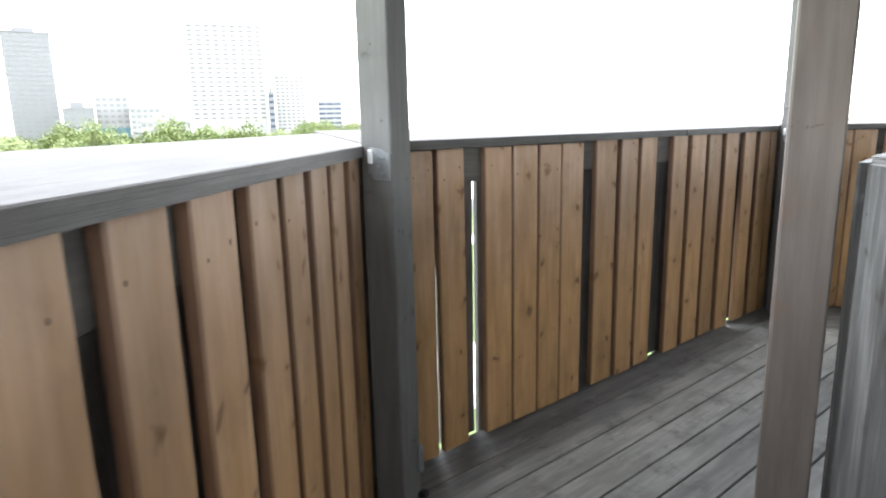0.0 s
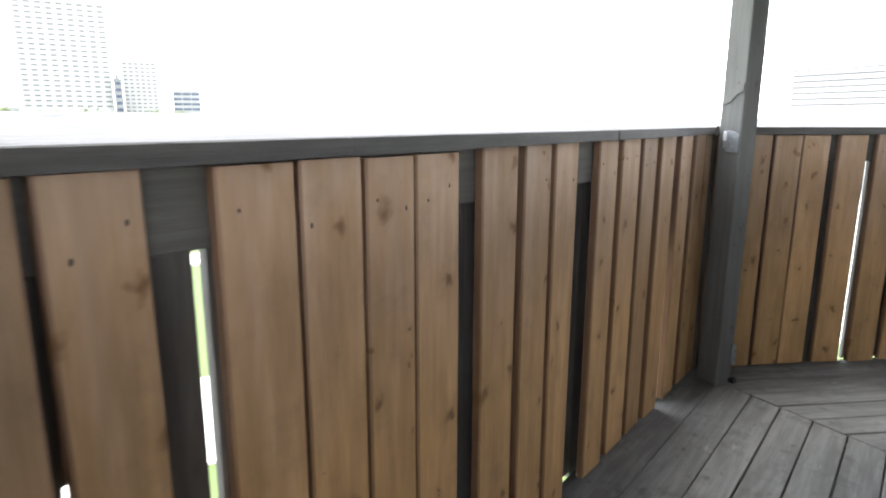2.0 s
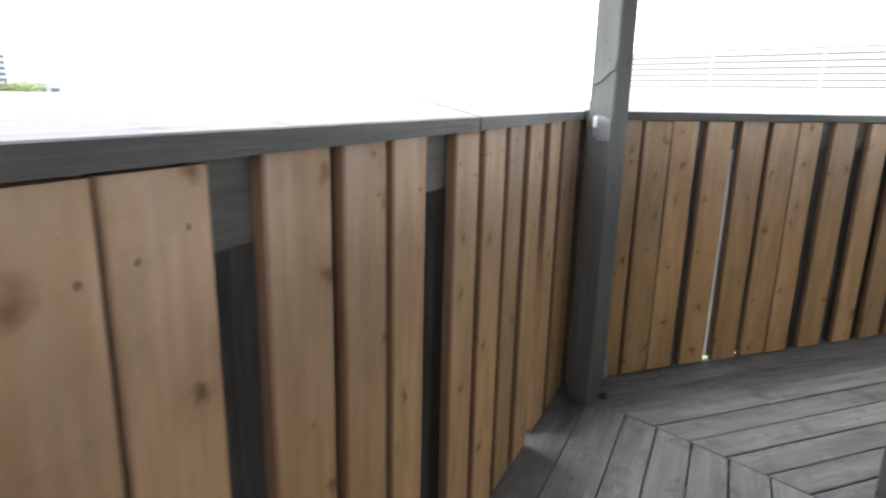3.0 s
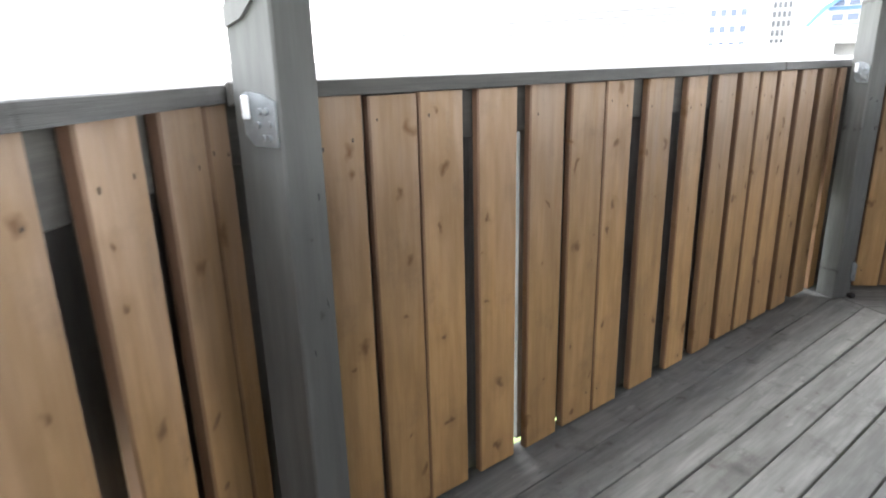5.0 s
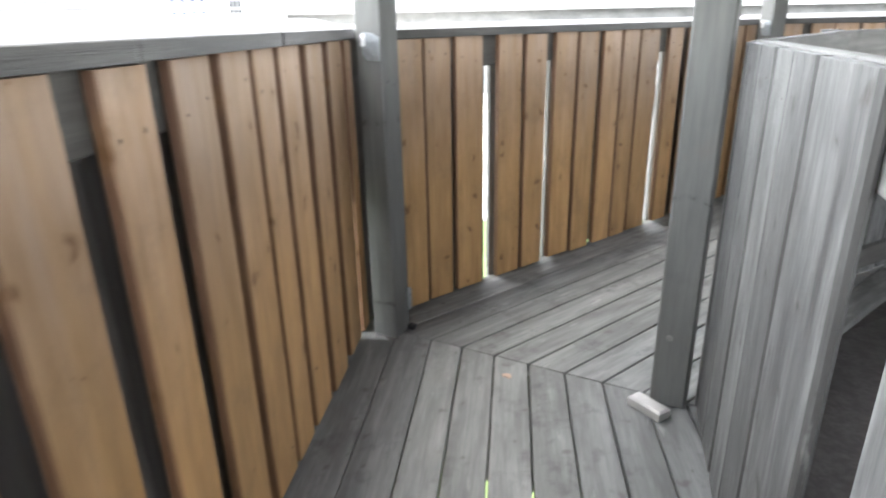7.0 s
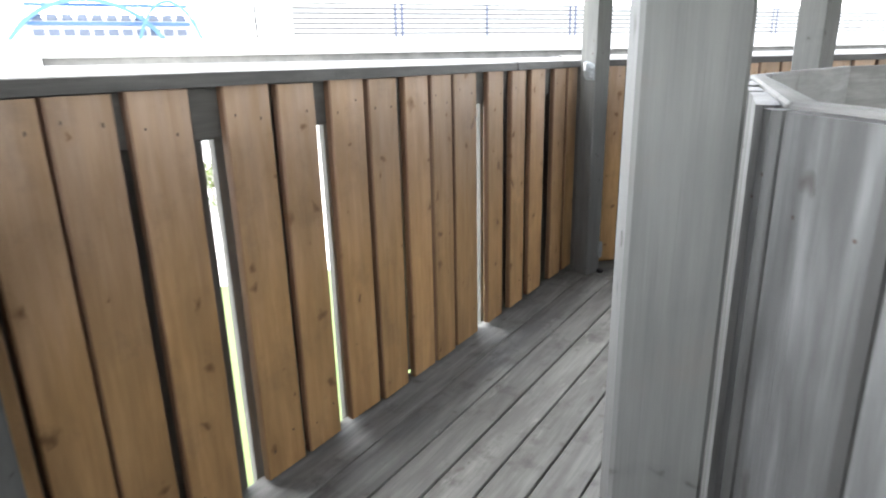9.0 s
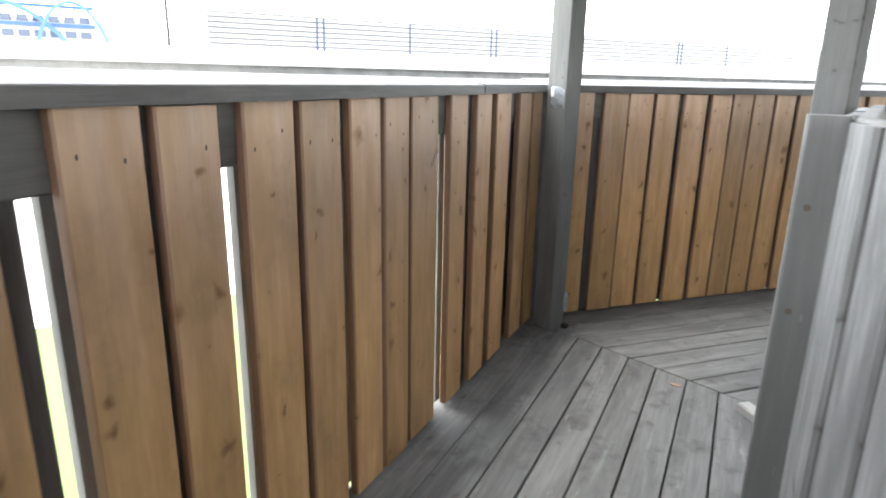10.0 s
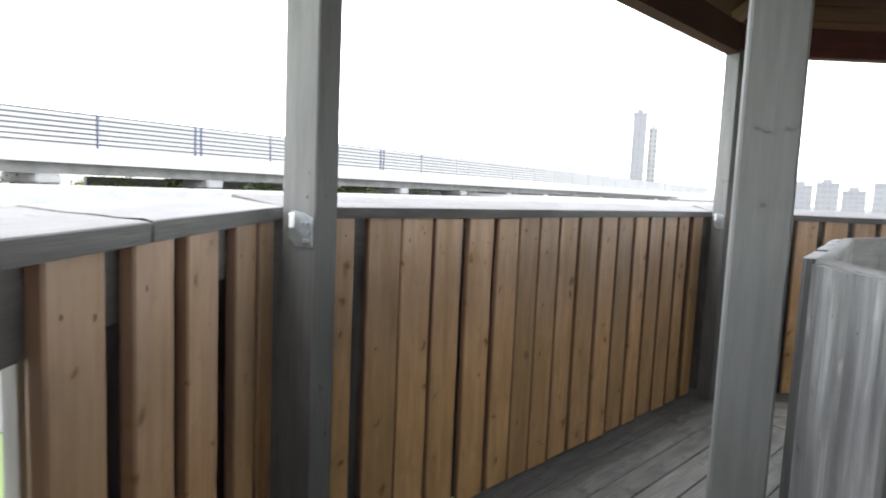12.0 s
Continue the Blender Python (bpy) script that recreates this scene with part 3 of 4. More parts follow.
def inner_panel(a0, r0, a1, r1, seed, stile=False, count=6, gaps=(0.012, 0.02), edges=None):
    """A straight panel between two corners of the inner fence, clockwise from a0 to a1."""
    p, q = ring_point(r0, a0), ring_point(r1, a1)
    d = q - p
    length = d.length
    m = Matrix.Translation((p.x, p.y, 0)) @ Matrix.Rotation(math.atan2(d.y, d.x), 4, "Z")
    # x along the panel, -y towards the well, +y towards the walkway
    fence = thing("well_fence", "silver-grey weathered wooden fence panel of upright boards round the stairwell", "fence", "fence panels round the well", m=m)
    rnd = random.Random(seed)
    pitch = (length - 0.085) / count
    spans = edges or [(0.045 + n * pitch, 0.045 + (n + 1) * pitch - rnd.uniform(*gaps)) for n in range(count)]
    for n, (a, b) in enumerate(spans):
        w = b - a
        me = stick("board", w, 0.03, IN_Z - 0.03 + rnd.uniform(-0.004, 0.002), "z", 0.014, 4, 0.0015, seed + n)
        bd = part("board", me, M_INNER, fence, "", pose(a + w / 2, -0.015 + rnd.uniform(-0.004, 0.002), 0.02, 0, rnd.uniform(-0.1, 0.1), rnd.uniform(-1, 1)))
        for dz in (1.22, 0.16):
            for sx in (-0.27, 0.27):
                if rnd.random() < 0.45:
                    continue
                part("screw", SCREW, M_SCREW, bd, "", pose(w * (sx + rnd.uniform(-0.06, 0.06)), 0.0153, dz + rnd.uniform(-0.03, 0.03), 0, 0, 180))
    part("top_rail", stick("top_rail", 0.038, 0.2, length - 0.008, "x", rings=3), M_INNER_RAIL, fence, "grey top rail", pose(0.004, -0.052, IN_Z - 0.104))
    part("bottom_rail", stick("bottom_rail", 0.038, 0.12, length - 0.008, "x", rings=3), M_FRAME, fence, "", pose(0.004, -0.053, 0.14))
    if stile:
        st = part("stile", stick("stile", 0.045, 0.085, IN_Z - 0.004, "z", 0.005, 4, 0.001, seed + 30), M_INNER, fence, "end board set proud of the fence", pose(length + 0.016, 0.012, 0.003, 0, 0, -11))
        for dz in (1.15, 0.9):
            part("bolt", SCREW_HOLE, M_SCREW, st, "", pose(-0.0226, 0.012, dz, 0, 0, -90))
    return fence


# boards of the panel with a wide end board beside an open corner
WIDE_END = [(0.11, 0.436), (0.446, 0.628), (0.64, 0.822), (0.834, 1.005), (1.017, 1.205), (1.217, 1.252)]
for i in range(8):
    a = 112.5 - 45 * i
    inner_panel(a, IN_R, a - 22.5, IN_MID_R, 2000 + 40 * i, i == 2, 6, (0.026, 0.038) if i == 2 else (0.012, 0.02))
    inner_panel(a - 22.5, IN_MID_R, a - 45, IN_R, 2020 + 40 * i, edges=WIDE_END if i == 1 else None)


def inner_post(angle, seed):
    post = thing("roof_post", "tall square grey wooden roof post standing in a pale metal shoe", "post", "roof posts round the well", m=radial_pose(angle))
    part("shaft", stick("shaft", IN_POST_W, IN_POST_W, 3.2, "z", 0.006, 6, 0.001, seed), M_POST_BROWN if seed == 800 else M_POST, post, "", pose(0, IN_POST_R + IN_POST_W / 2, 0.012))
    part("shoe", prism("shoe", [(-0.075, -0.032), (0.075, -0.032), (0.075, 0.032), (-0.075, 0.032)], 0.0, 0.04, 0.008), M_SHOE, post, "pale metal shoe", pose(-0.118, IN_POST_R + 0.12, 0.003, 0, 0, 62))
    if seed == 802:
        part("knot", disc_mesh("knot", 0.013, 0.002), M_BACK, post, "dark knot in the wood", pose(-IN_POST_W / 2 - 0.0005, IN_POST_R + 0.08, 0.3, 0, 0, -90))
        part("knot", disc_mesh("knot", 0.012, 0.002), M_BACK, post, "dark knot in the wood", pose(-0.03, IN_POST_R + IN_POST_W + 0.0005, 1.18, 0, 0, 180))
    return post


for i in range(8):
    inner_post(112.5 - 45 * i, 800 + i)

# ---- roof ----
roof = thing("roof", "dark brown wooden roof with beams and rafters over the deck", "roof", kind="structure")
BEAM_R = POST_R + 0.03
for k in range(8):
    half = BEAM_R * math.cos(radians(22.5)) * T225
    ap = BEAM_R * math.cos(radians(22.5))
    beam = prism("beam", [(-half, ap), (half, ap), (half + 0.1 * T225, ap + 0.1), (-half - 0.1 * T225, ap + 0.1)], EAVE_Z, EAVE_Z + 0.2)
    part("beam", beam, M_ROOF, roof, "dark brown eaves beam", wall_pose(k))
SLOPE = math.tan(radians(22))


def roof_z(ap):
    return EAVE_Z + 0.24 + (4.57 - ap) * SLOPE


bm = bmesh.new()
for k in range(8):
    m = wall_pose(k)
    rows = 30
    for i in range(rows):
        a0, a1 = 4.57 - 4.57 * i / rows, 4.57 - 4.57 * (i + 1) / rows + 0.008
        lo = [(-a0 * T225, a0, roof_z(a0)), (a0 * T225, a0, roof_z(a0)), (a1 * T225, a1, roof_z(a1)), (-a1 * T225, a1, roof_z(a1))]
        vs = [bm.verts.new(m @ Vector(c)) for c in lo] + [bm.verts.new(m @ (Vector(c) + Vector((0, 0, 0.02)))) for c in lo]
        for f in ((3, 2, 1, 0), (4, 5, 6, 7), (0, 1, 5, 4), (1, 2, 6, 5), (2, 3, 7, 6), (3, 0, 4, 7)):
            bm.faces.new([vs[j] for j in f])
ceiling = part("ceiling", bm, M_ROOF)
tagged(ceiling, "dark brown boarded underside of the pitched roof", "ceiling", kind="structure")
bm = bmesh.new()
top = [bm.verts.new((*ring_point(4.95, 112.5 - 45 * k), EAVE_Z + 0.27)) for k in range(8)]
low = [bm.verts.new((*ring_point(4.95, 112.5 - 45 * k), EAVE_Z + 0.19)) for k in range(8)]
apex = bm.verts.new((CX, CY, roof_z(0) + 0.06))
for k in range(8):
    bm.faces.new((top[k], top[(k + 1) % 8], apex))
    bm.faces.new((low[k], low[(k + 1) % 8], top[(k + 1) % 8], top[k]))
bmesh.ops.recalc_face_normals(bm, faces=bm.faces[:])
part("roof_covering", bm, M_ROOF, roof, "brown roof covering with fascia edge")
for k in range(8):
    base = radial_pose(112.5 - 45 * k)
    r0, r1 = 4.7, 0.25
    z0, z1 = roof_z(r0 * math.cos(radians(22.5))) - 0.075, roof_z(r1 * math.cos(radians(22.5))) - 0.075
    ln = math.hypot(r0 - r1, z1 - z0)
    up = math.degrees(math.atan2(z1 - z0, r0 - r1))
    part("rafter", stick("rafter", 0.06, 0.13, ln, "x", 0.004, 3), M_RAFTER, roof, "lighter brown hip rafter", base @ pose(0, r0, z0, 0, 0, -90) @ pose(0, 0, 0, 0, -up, 0))


# ---- surroundings ----
def bearing(yaw, dist, z=0.0):
    """A place seen from the deck in the direction yaw (0 along +y, clockwise negative)."""
    return Vector((CX - math.sin(radians(yaw)) * dist, CY + math.cos(radians(yaw)) * dist, z))


def sheet(name, x0, x1, y0, y1, z, cuts):
    bm = bmesh.new()
    bmesh.ops.create_grid(bm, x_segments=cuts, y_segments=cuts, size=0.5)
    for v in bm.verts:
        v.co = Vector(((x0 + x1) / 2 + v.co.x * (x1 - x0), (y0 + y1) / 2 + v.co.y * (y1 - y0), z))
    return bm


ground = part("ground", sheet("ground", -2500, 2500, -2500, 2500, GROUND_Z, 8), M_GRASS)
tagged(ground, "green lawn and open ground far below the deck", "ground", kind="structure")


def strip(name, p, q, width, z, material, label, category):
    d = (q - p)
    m = Matrix.Translation((p.x, p.y, 0)) @ Matrix.Rotation(math.atan2(d.y, d.x), 4, "Z")
    ob = part(name, box_mesh(name, 0, d.length, -width / 2, width / 2, GROUND_Z - 0.1, z), material, None, "", m)
    return tagged(ob, label, category, kind="structure")


strip("road", bearing(20, 60), bearing(-60, 95), 9, GROUND_Z + 0.03, M_ASPHALT, "grey asphalt road below the deck", "road")
yard = [tuple(bearing(y, 26 if y < -70 else 70)) for y in range(-34, -137, -6)] + [tuple(bearing(y, 2400)) for y in range(-136, -33, 6)]
yard = part("pavement", prism("pavement", [(p[0], p[1]) for p in yard][::-1], GROUND_Z - 0.1, GROUND_Z + 0.05), M_PAVE)
tagged(yard, "wide pale paved yard beyond the lawn", "pavement", kind="structure")


def ring_sector(name, r0, r1, y0, y1, z, material, label, category):
    pts = [bearing(y, r0) for y in range(y0, y1 - 1, -6)] + [bearing(y, r1) for y in range(y1, y0 + 1, 6)]
    ob = part(name, prism(name, [(p.x, p.y) for p in pts][::-1], GROUND_Z - 0.1, GROUND_Z + z), material)
    return tagged(ob, label, category, kind="structure")


ring_sector("road", 9, 15.5, 48, -36, 0.03, M_ASPHALT, "grey asphalt lane round the foot of the deck", "road")
ring_sector("road", 26, 2400, -136, -238, 0.05, M_ASPHALT, "wide grey asphalt yard under the elevated roads", "road")
ring_sector("pavement", 17.5, 23, 48, -36, 0.08, M_PAVE, "pale footpath between strips of grass", "pavement")
strip("pavement", bearing(12, 45), bearing(-60, 60), 3, GROUND_Z + 0.12, M_PAVE, "pale paved footpath beside the lawn", "pavement")
strip("pavement", bearing(30, 90), bearing(-60, 130), 14, GROUND_Z + 0.06, M_PAVE, "wide pale paved yard under the viaduct", "pavement")


def building(name, yaw0, yaw1, rise, dist, depth, wall_mat, glass, cols, rows, label, bottom=0.0, fill=(0.62, 0.45), top_frac=1.0, roof_block=True):
    """A block between two bearings, its top at the slope rise above the eye."""
    p, q = bearing(yaw0, dist), bearing(yaw1, dist)
    d = q - p
    w = d.length
    h = 1.5 + rise * dist - GROUND_Z
    m = Matrix.Translation((p.x, p.y, GROUND_Z)) @ Matrix.Rotation(math.atan2(d.y, d.x), 4, "Z")
    house = thing(name, label, "building", "far city buildings", m=m)
    part("wall", box_mesh("wall", 0, w, 0, depth, 0, h), wall_mat, house)
    part("roof", box_mesh("roof", -0.3, w + 0.3, -0.3, depth + 0.3, h, h + 0.9), wall_mat, house)
    if roof_block:
        part("plant_room", box_mesh("plant_room", w * 0.25, w * 0.7, depth * 0.3, depth * 0.8, h + 0.9, h + 4), wall_mat, house)
    cw, rh = w / cols, h * top_frac / rows
    ww, wh = cw * fill[0], rh * fill[1]
    pane = box_mesh("pane", -ww / 2, ww / 2, -0.16, -0.08, -wh / 2, wh / 2)
    pane.materials.append(glass)
    first = int(rows * bottom)
    for r in range(first, rows):
        for c in range(cols):
            win = part("window", pane, glass, house, "", pose((c + 0.5) * cw, 0, (r + 0.55) * rh))
    return house


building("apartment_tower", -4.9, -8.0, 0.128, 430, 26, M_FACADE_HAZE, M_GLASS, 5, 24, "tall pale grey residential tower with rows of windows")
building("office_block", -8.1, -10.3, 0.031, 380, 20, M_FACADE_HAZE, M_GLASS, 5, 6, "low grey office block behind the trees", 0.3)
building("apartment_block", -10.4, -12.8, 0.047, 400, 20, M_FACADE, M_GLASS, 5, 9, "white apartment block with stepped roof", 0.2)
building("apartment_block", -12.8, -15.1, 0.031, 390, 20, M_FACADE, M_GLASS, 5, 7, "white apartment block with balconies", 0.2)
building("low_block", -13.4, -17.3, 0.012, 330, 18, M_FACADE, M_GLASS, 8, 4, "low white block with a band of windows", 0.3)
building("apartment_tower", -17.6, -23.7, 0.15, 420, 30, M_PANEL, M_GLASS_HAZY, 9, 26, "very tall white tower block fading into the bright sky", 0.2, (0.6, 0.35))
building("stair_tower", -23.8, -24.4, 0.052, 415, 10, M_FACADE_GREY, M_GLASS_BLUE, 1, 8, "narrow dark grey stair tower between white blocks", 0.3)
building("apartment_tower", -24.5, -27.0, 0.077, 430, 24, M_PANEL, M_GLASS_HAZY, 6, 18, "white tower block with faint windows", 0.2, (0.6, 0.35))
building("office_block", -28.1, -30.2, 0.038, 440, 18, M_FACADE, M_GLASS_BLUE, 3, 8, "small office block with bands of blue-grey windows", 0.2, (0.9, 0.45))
building("shop_hall", -9.2, -12.4, 0.001, 260, 16, M_TEAL, M_GLASS, 3, 2, "low hall with a teal metal front beyond the trees", 0.5, roof_block=False)
building("kiosk", -31.4, -33.2, 0.001, 240, 8, M_FACADE, M_GLASS_BLUE, 2, 2, "small white service building beyond the trees", 0.5, roof_block=False)
building("office_block", -105.2, -108.2, 0.075, 210, 16, M_PANEL, M_GLASS_BLUE, 4, 5, "white block with a few dark windows behind the viaduct", 0.45, (0.55, 0.4), 0.95)
building("stair_tower", -109.9, -111.3, 0.112, 230, 8, M_FACADE, M_GLASS_DARK, 4, 12, "pale slender tower with a grid of dark windows", 0.35, (0.62, 0.62), 0.97)
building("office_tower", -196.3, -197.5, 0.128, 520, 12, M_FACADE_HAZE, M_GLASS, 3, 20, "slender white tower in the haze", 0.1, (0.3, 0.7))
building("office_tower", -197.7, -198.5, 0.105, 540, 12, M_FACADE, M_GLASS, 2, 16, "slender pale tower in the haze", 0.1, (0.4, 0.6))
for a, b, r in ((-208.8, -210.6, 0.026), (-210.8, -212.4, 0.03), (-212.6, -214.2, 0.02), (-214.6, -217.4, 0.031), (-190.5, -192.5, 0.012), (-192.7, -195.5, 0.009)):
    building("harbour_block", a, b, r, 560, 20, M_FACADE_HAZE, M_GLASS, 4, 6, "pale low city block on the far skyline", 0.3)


def arch_hall():
    """A white hall with blue arched trusses, beyond the viaduct."""
    p, q = bearing(-110.8, 205), bearing(-127.6, 205)
    d = q - p
    w = d.length
    m = Matrix.Translation((p.x, p.y, GROUND_Z)) @ Matrix.Rotation(math.atan2(d.y, d.x), 4, "Z")
    hall = thing("arched_hall", "white hall with blue arched trusses and bands of dark windows", "building", m=m)
    top = 8.5 + 0.09 * 205
    part("wall", box_mesh("wall", w * 0.12, w * 0.88, 4, 26, 0, top - 5), M_PANEL, hall)

    def arc(name, x0, x1, z1, thick, mat, y):
        n = 28
        verts, faces = [], []
        for i in range(n + 1):
            t = math.pi * i / n
            cx, cz = (x0 + x1) / 2 - math.cos(t) * (x1 - x0) / 2, math.sin(t) * z1
            ix, iz = (x0 + x1) / 2 - math.cos(t) * ((x1 - x0) / 2 - thick), math.sin(t) * (z1 - thick)
            verts += [(cx, y, cz), (ix, y, iz), (ix, y + 0.8, iz), (cx, y + 0.8, cz)]
        for i in range(n):
            for k in range(4):
                a, b = i * 4 + k, i * 4 + (k + 1) % 4
                faces.append((a, b, b + 4, a + 4))
        part(name, mesh_of(name, verts, faces), mat, hall)
    arc("arch", 0, w * 0.8, top, 1.1, M_BLUE_PALE, 0)
    arc("arch", w * 0.56, w * 0.92, top - 0.5, 0.9, M_BLUE_PALE, -3)
    for z in (top - 2.2, top - 7.0, top - 11.5):
        part("band", box_mesh("band", w * 0.16, w * 0.84, 3.2, 3.9, z, z + 0.9), M_BLUE, hall, "blue horizontal band")
    pane = box_mesh("window", -1.3, 1.3, 3.85, 4.0, 0, 1.7)
    pane.materials.append(M_GLASS_BLUE)
    for r in range(4):
        for c in range(11):
            part("window", pane, M_GLASS_BLUE, hall, "", pose(w * (0.2 + 0.06 * c), 0, top - 5.4 - 4.3 * r + (0 if r else -0.4)))
    return hall


arch_hall()


# ---- the viaduct with its louvred noise barrier ----
VA, VB = Vector((53.95, -67.1)), Vector((-0.5736, -0.8192)).normalized()
VIA_LOW = Matrix.Translation((59.0, -74.0, 0)) @ Matrix.Rotation(math.atan2(-198.0, -81.0), 4, "Z")
VIA = Matrix.Translation((VA.x, VA.y, 0)) @ Matrix.Rotation(math.atan2(VB.y, VB.x), 4, "Z")
# x runs along the viaduct away from the camera, y to its right hand (towards the deck is -y)
NEAR = -1 if (VIA.inverted() @ Vector((CX, CY, 0))).y < 0 else 1


def viaduct(offset, z_top, x0, x1, label, pier_gap, m=VIA):
    via = thing("viaduct", label, "viaduct", "elevated roads", m=m)
    y0 = offset
    part("slab", box_mesh("slab", x0, x1, y0 - 5.5, y0 + 5.5, z_top - 1.5, z_top - 0.9, 0.05), M_CONCRETE, via)
    for s in (-1, 1):
        part("girder", box_mesh("girder", x0, x1, y0 + s * 3.2 - 0.6, y0 + s * 3.2 + 0.6, z_top - 2.9, z_top - 1.5), M_CONCRETE_SHADE, via)
        part("parapet", box_mesh("parapet", x0, x1, y0 + s * 5.4 - 0.15, y0 + s * 5.4 + 0.15, z_top - 1.6, z_top, 0.03), M_CONCRETE, via)
        part("ledge", box_mesh("ledge", x0, x1, y0 + s * 5.65 - 0.12, y0 + s * 5.65 + 0.12, z_top - 1.7, z_top - 1.5), M_CONCRETE, via)
    pier = prism("pier", [(-1.0, -1.3), (1.0, -1.3), (1.0, 1.3), (-1.0, 1.3)], GROUND_Z, z_top - 4.0)
    head = box_mesh("pier_head", -1.2, 1.2, -4.6, 4.6, z_top - 4.0, z_top - 2.9, 0.2)
    x = x0 + 8
    while x < x1:
        pr = part("pier", pier, M_CONCRETE, via, "", pose(x, y0, 0))
        part("pier_head", head, M_CONCRETE, pr)
        x += pier_gap
    return via


viaduct(0.0, 2.7, -96, -45, "lower end of the white concrete expressway viaduct", 20, VIA_LOW)
viaduct(0.0, 4.2, -45, 330, "long white concrete viaduct of an expressway on piers", 20)
viaduct(NEAR * 13.0, 0.2, -14, 330, "lower concrete ramp road running beside the expressway", 14)


for y0, y1, d0, d1, z in ((-158, -203, 150, 330, 3.0), (-163, -206, 120, 260, 0.9)):
    p, q = bearing(y0, d0), bearing(y1, d1)
    d = q - p
    viaduct(0.0, z, 0, d.length, "white concrete flyover joining the expressway", 24, Matrix.Translation((p.x, p.y, 0)) @ Matrix.Rotation(math.atan2(d.y, d.x), 4, "Z"))
# added dark wall: stands in for the shade behind the piers
shade_wall = part("retaining_wall", box_mesh("retaining_wall", 12, 330, -NEAR * 7 - 0.3, -NEAR * 7 + 0.3, GROUND_Z, 1.1), M_ASPHALT, None, "", VIA)
tagged(shade_wall, "added dark grey wall standing in for the shade under the viaduct", "wall", kind="structure")


def barrier(x0, x1, blue=False, m=VIA, h=3.7, z=4.22):
    """One bay of louvred barrier: posts, white louvres, grey rails between them."""
    b = thing("noise_barrier", "white louvred noise barrier bay with thin grey rails", "barrier", "noise barrier bays", m=m)
    y = NEAR * 5.4
    n = 7
    rail = M_SLOT if m is VIA else M_SLOT_PALE
    pitch = h / n
    for i in range(n):
        part("louvre", box_mesh("louvre", x0, x1, y - 0.06, y + 0.06, z + i * pitch, z + (i + 1) * pitch - 0.19), M_PANEL, b)
        part("rail", box_mesh("rail", x0, x1, y - 0.09, y + 0.09, z + (i + 1) * pitch - 0.19, z + (i + 1) * pitch - 0.01), rail, b)
    for x in ((x0, x0 + 0.8, x1) if blue else (x0, x1)):
        part("post", box_mesh("post", x - (0.12 if blue else 0.05), x + (0.12 if blue else 0.05), y - 0.14, y + 0.14, z, z + h), M_SLOT_BLUE if blue else M_PANEL, b)
    return b


for n in range(6, 35):
    x = -98.6 + 11.8 * n
    p = VIA @ Vector((x + 6, 0, 0))
    if math.degrees(math.atan2(p.x - CX, p.y - CY)) % 360 > 127.5:
        barrier(x, x + 11.74, n in (8, 10, 13))
for n in range(3):
    barrier(-95.0 + 12.0 * n, -83.08 + 12.0 * n, False, VIA_LOW, 4.8, 2.72)


def street_lamp(m):
    lamp = thing("street_lamp", "tall thin grey street lamp with a curved arm beside the viaduct", "street lamp", m=m)
    n, h = 8, 26.0
    verts = [(r * math.cos(2 * math.pi * k / n), r * math.sin(2 * math.pi * k / n), z) for r, z in ((0.24, 0.0), (0.17, h * 0.6), (0.12, h)) for k in range(n)]
    faces = [(r * n + k, r * n + (k + 1) % n, (r + 1) * n + (k + 1) % n, (r + 1) * n + k) for r in range(2) for k in range(n)]
    part("pole", mesh_of("pole", verts, faces, True), M_POLE, lamp)
    part("arm", stick("arm", 0.09, 0.09, 2.2, "x", 0.02, 4), M_SLOT, lamp, "", pose(0, 0, h - 0.1, 0, -8, 0))
    part("lamp_head", box_mesh("lamp_head", -0.1, 0.7, -0.16, 0.16, -0.07, 0.07, 0.03), M_PANEL, lamp, "", pose(2.1, 0, h + 0.2))


street_lamp(Matrix.Translation(bearing(-128.6, 84, GROUND_Z)) @ Matrix.Rotation(0.6, 4, "Z"))


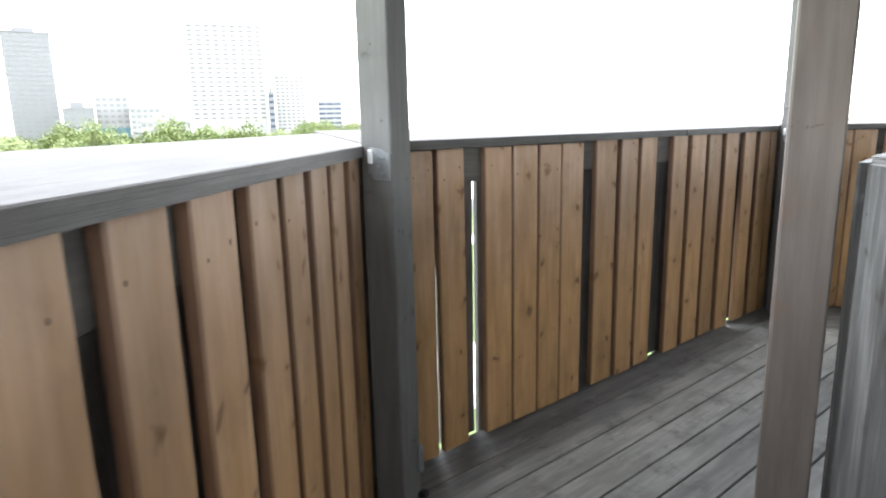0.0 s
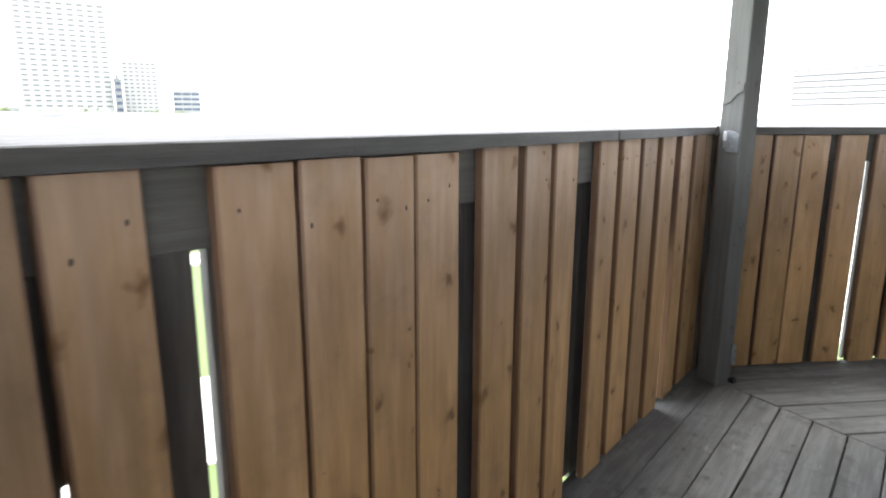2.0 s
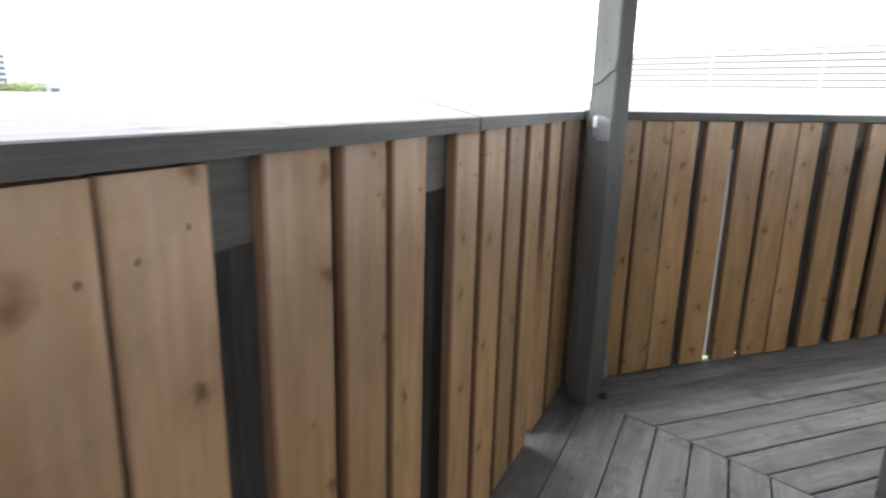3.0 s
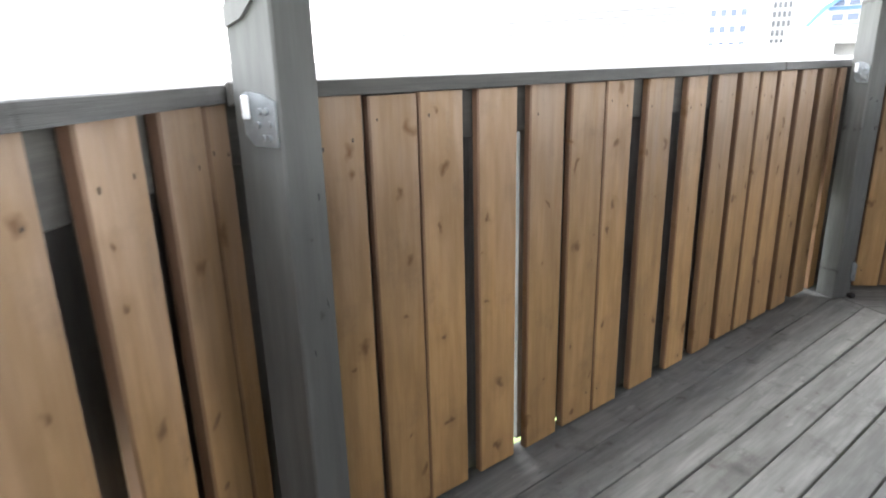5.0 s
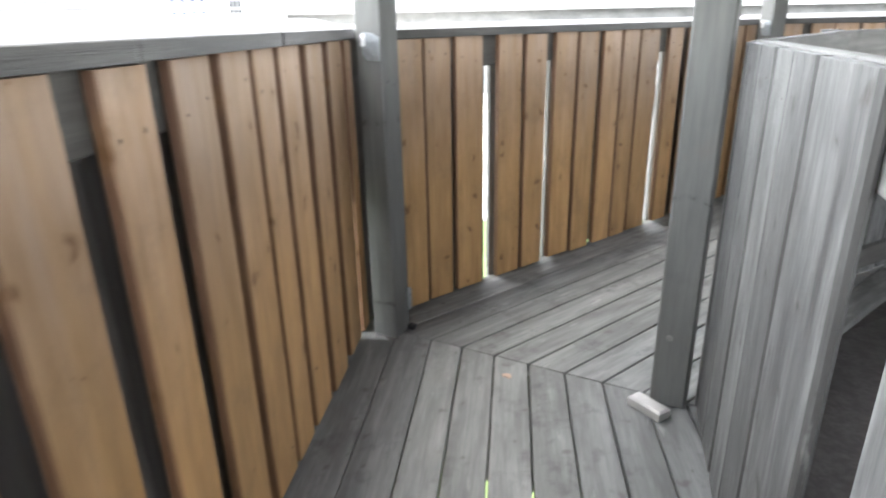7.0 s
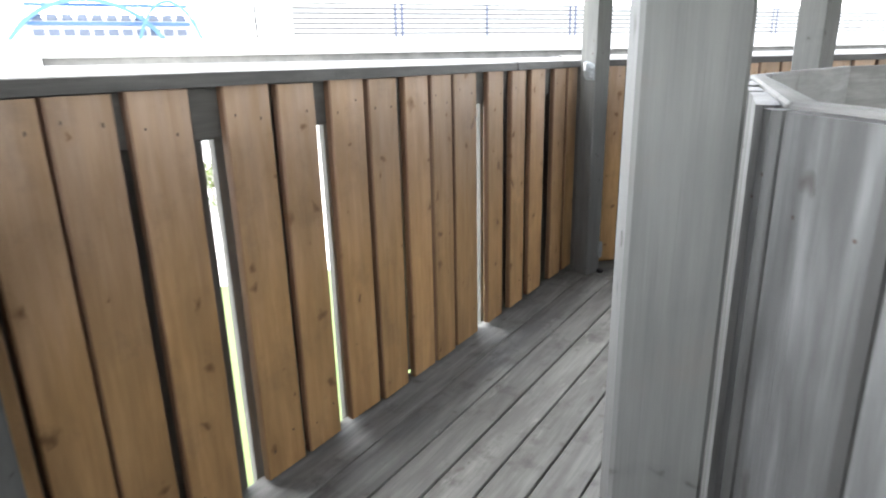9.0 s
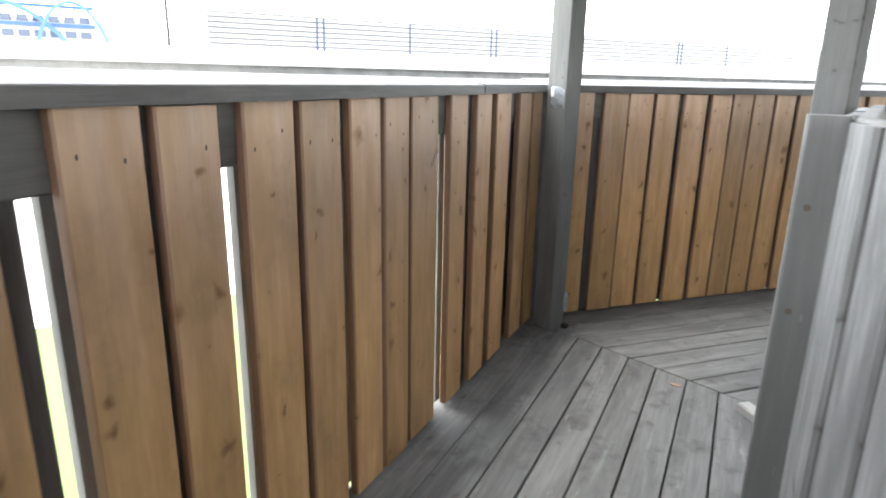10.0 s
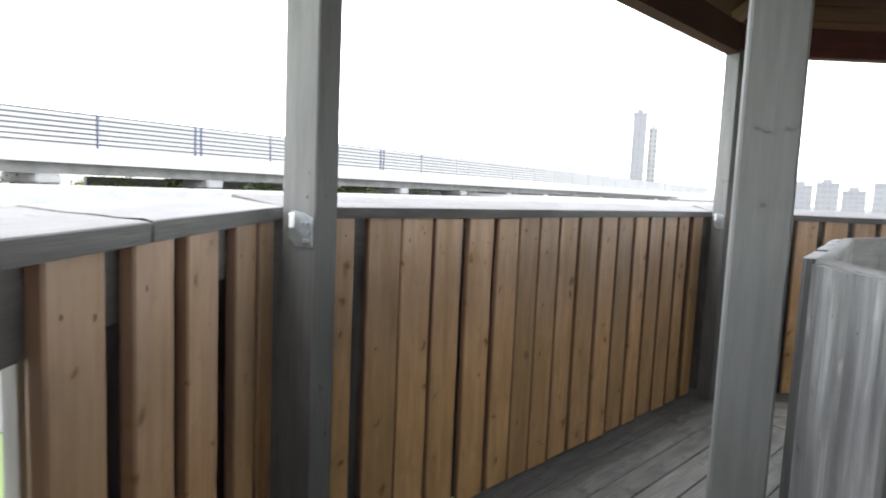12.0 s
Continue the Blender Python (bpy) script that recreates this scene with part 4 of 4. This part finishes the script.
# ---- trees ----
def tree_thing(seed, height, spread, m):
    rnd = random.Random(seed)
    tree = thing("tree", "broad green leafy tree in full summer foliage", "tree", "trees in the park", m=m)
    verts, faces = [], []

    def limb(p, q, r0, r1):
        d = (q - p).normalized()
        u = d.orthogonal().normalized()
        v = d.cross(u)
        b = len(verts)
        for c, r in ((p, r0), (q, r1)):
            for k in range(7):
                a = 2 * math.pi * k / 7
                verts.append(tuple(c + (u * math.cos(a) + v * math.sin(a)) * r))
        for k in range(7):
            faces.append((b + k, b + (k + 1) % 7, b + 7 + (k + 1) % 7, b + 7 + k))
    fork = Vector((rnd.uniform(-0.2, 0.2), rnd.uniform(-0.2, 0.2), height * 0.35))
    limb(Vector((0, 0, -0.1)), fork, 0.22, 0.15)
    tips = []
    for k in range(7):
        a = 2 * math.pi * k / 7 + rnd.uniform(-0.3, 0.3)
        tip = Vector((math.cos(a) * spread * rnd.uniform(0.35, 0.8), math.sin(a) * spread * rnd.uniform(0.35, 0.8), height * rnd.uniform(0.5, 0.85)))
        limb(fork, tip, 0.1, 0.03)
        tips.append(tip)
    tips.append(Vector((0, 0, height * 0.9)))
    limb(fork, tips[-1], 0.11, 0.03)
    part("trunk", mesh_of("trunk", verts, faces, True), M_BARK, tree)
    lv, lf = [], []
    for tip in tips * 2:
        c = tip + Vector((rnd.gauss(0, 0.5), rnd.gauss(0, 0.5), rnd.gauss(0, 0.35)))
        size = spread * rnd.uniform(0.3, 0.5)
        for _ in range(110):
            v = Vector((rnd.gauss(0, 1), rnd.gauss(0, 1), rnd.gauss(0, 0.7)))
            v = v.normalized() * size * rnd.uniform(0.55, 1.05)
            o = c + v
            n1 = Vector((rnd.gauss(0, 1), rnd.gauss(0, 1), rnd.gauss(0, 1))).normalized()
            n2 = n1.orthogonal().normalized()
            s = rnd.uniform(0.12, 0.3)
            b = len(lv)
            lv += [tuple(o + n1 * s), tuple(o + n2 * s * 0.6), tuple(o - n1 * s), tuple(o - n2 * s * 0.6)]
            lf.append((b, b + 1, b + 2, b + 3))
    part("crown", mesh_of("crown", lv, lf), M_LEAF, tree)
    return tree


TREES = [tree_thing(9000 + i, h, s, Matrix.Translation(bearing(y, d, GROUND_Z))) for i, (h, s, y, d) in enumerate(((7.0, 4.0, -3.0, 120), (9.2, 4.6, -19.2, 150), (6.2, 3.6, -11.0, 130), (8.6, 4.4, -30.0, 190)))]
rnd = random.Random(77)
for i in range(48):
    copy_thing(TREES[i % 3], Matrix.Translation(bearing(rnd.uniform(12, -18), rnd.uniform(70, 120), GROUND_Z)) @ Matrix.Rotation(rnd.uniform(0, 6.28), 4, "Z") @ Matrix.Scale(rnd.uniform(0.5, 0.72), 4))
for i in range(46):
    y = rnd.uniform(8, -24)
    if i > 34:
        y = rnd.uniform(-25.8, -31)
    d = rnd.uniform(115, 240) if i <= 34 else rnd.uniform(180, 250)
    s = rnd.uniform(0.85, 1.2) if i <= 34 else rnd.uniform(0.98, 1.18)
    src = TREES[i % 3] if i <= 34 else TREES[1]
    copy_thing(src, Matrix.Translation(bearing(y, d, GROUND_Z)) @ Matrix.Rotation(rnd.uniform(0, 6.28), 4, "Z") @ Matrix.Scale(s, 4))
for i in range(26):
    y = rnd.uniform(-95, -175)
    d = rnd.uniform(96, 130) * (1.0 if y > -150 else 1.4)
    copy_thing(TREES[(i + 1) % 3], Matrix.Translation(bearing(y, d, GROUND_Z)) @ Matrix.Rotation(rnd.uniform(0, 6.28), 4, "Z") @ Matrix.Scale(rnd.uniform(0.85, 1.2) if y < -136 else 0.6, 4))

for i in range(34):
    # a row of trees behind and under the viaduct
    p = VIA @ Vector((-20 + 6 * i + rnd.uniform(-2, 2), -NEAR * rnd.uniform(1.5, 5.5), GROUND_Z))
    copy_thing(TREES[i % 3], Matrix.Translation(p) @ Matrix.Rotation(rnd.uniform(0, 6.28), 4, "Z") @ Matrix.Scale(rnd.uniform(0.85, 1.15), 4))
for dx, dy, s in ((26.5, -20.0, 0.3), (29.0, -18.5, 0.36), (31.5, -21.0, 0.32), (34.0, -24.5, 0.4)):
    copy_thing(TREES[2], Matrix.Translation((6.35 + dx, -0.39 + dy, GROUND_Z)) @ Matrix.Rotation(dx, 4, "Z") @ Matrix.Scale(s, 4))

# ---- deck planks, laid round the octagon and mitred at its corners ----
deck = thing("floor", "grey weathered timber deck of mitred planks", "floor", kind="structure")
PITCH = 0.1525
for k in range(8):
    rnd = random.Random(300 + k)
    m = wall_pose(k)
    base = 3.336 + {0: -0.028, 1: -0.012, 2: -0.012, 3: -0.028}.get(k, -0.02)
    for i in range(-8, 5):
        a0, a1 = base + PITCH * i + 0.0034, base + PITCH * (i + 1) - 0.0034
        if a1 < 2.9:
            continue
        g = 0.003
        z = rnd.uniform(-0.0015, 0.0015)
        gap = 0.0 if i % 2 else 0.0015
        me = prism("plank", [(-a0 * T225 + g, a0 + gap), (a0 * T225 - g, a0 + gap), (a1 * T225 - g, a1), (-a1 * T225 + g, a1)], -0.04, z, 0.0035)
        part("plank", me, M_DECK, deck, "", m)
    for a0, a1 in ((base + PITCH * 5 + 0.0015, 4.262), (4.2645, 4.485)):
        me = prism("plank", [(-a0 * T225 + 0.002, a0), (a0 * T225 - 0.002, a0), (a1 * T225 - 0.002, a1), (-a1 * T225 + 0.002, a1)], -0.04, rnd.uniform(-0.001, 0.001), 0.003)
        part("plank", me, M_DECK, deck, "", m)
# added floor: closes the open stairwell and keeps its inside dark
well = part("floor_inner", prism("floor_inner", [tuple(ring_point(3.42, 112.5 + 45 * k)) for k in range(8)], -0.32, -0.25), M_BACK)
tagged(well, "added dark filler floor closing the unseen bottom of the fenced well", "floor", kind="structure")
HOLE = (4, 5)
bm = bmesh.new()
for k in range(16):
    a = radial_pose(112.5 - 22.5 * k)
    for c in ((-0.03, 0.03),):
        vs = [bm.verts.new(a @ Vector((x, y, z))) for z in (-0.2, -0.042) for x, y in ((c[0], 3.0), (c[1], 3.0), (c[1], 4.75), (c[0], 4.75))]
        for f in ((3, 2, 1, 0), (4, 5, 6, 7), (0, 1, 5, 4), (1, 2, 6, 5), (2, 3, 7, 6), (3, 0, 4, 7)):
            bm.faces.new([vs[j] for j in f])
# added unseen sheet blocks light from below the plank gaps, open at HOLE
for k in range(48):
    for r0, r1 in ((3.0, 3.55), (3.55, 3.85), (3.85, 4.38)):
        if k in HOLE and r0 > 3:
            continue
        lo = [ring_point(r, k * 7.5 + d) for r, d in ((r0, 0), (r1, 0), (r1, 7.5), (r0, 7.5))]
        vs = [bm.verts.new((*p, -0.23)) for p in lo]
        bm.faces.new(vs)
part("joists", bm, M_FRAME, deck, "dark joists and an added light-blocking sheet under the planks")


def bare_patch(r, angle, size, seed):
    """A spot where the grey surface has worn off and the bare wood shows."""
    rnd = random.Random(seed)
    p = ring_point(r, angle)
    n = 14
    ring = [(p.x + math.cos(2 * math.pi * k / n) * size * rnd.uniform(0.5, 1.1), p.y + math.sin(2 * math.pi * k / n) * size * rnd.uniform(0.35, 0.8)) for k in range(n)]
    part("bare_patch", prism("bare_patch", ring, -0.004, 0.0024, 0.0008), M_BARE, deck, "worn orange-brown bare wood spot")


bare_patch(3.976, 24.4, 0.03, 1)
bare_patch(3.77, -21.0, 0.03, 2)
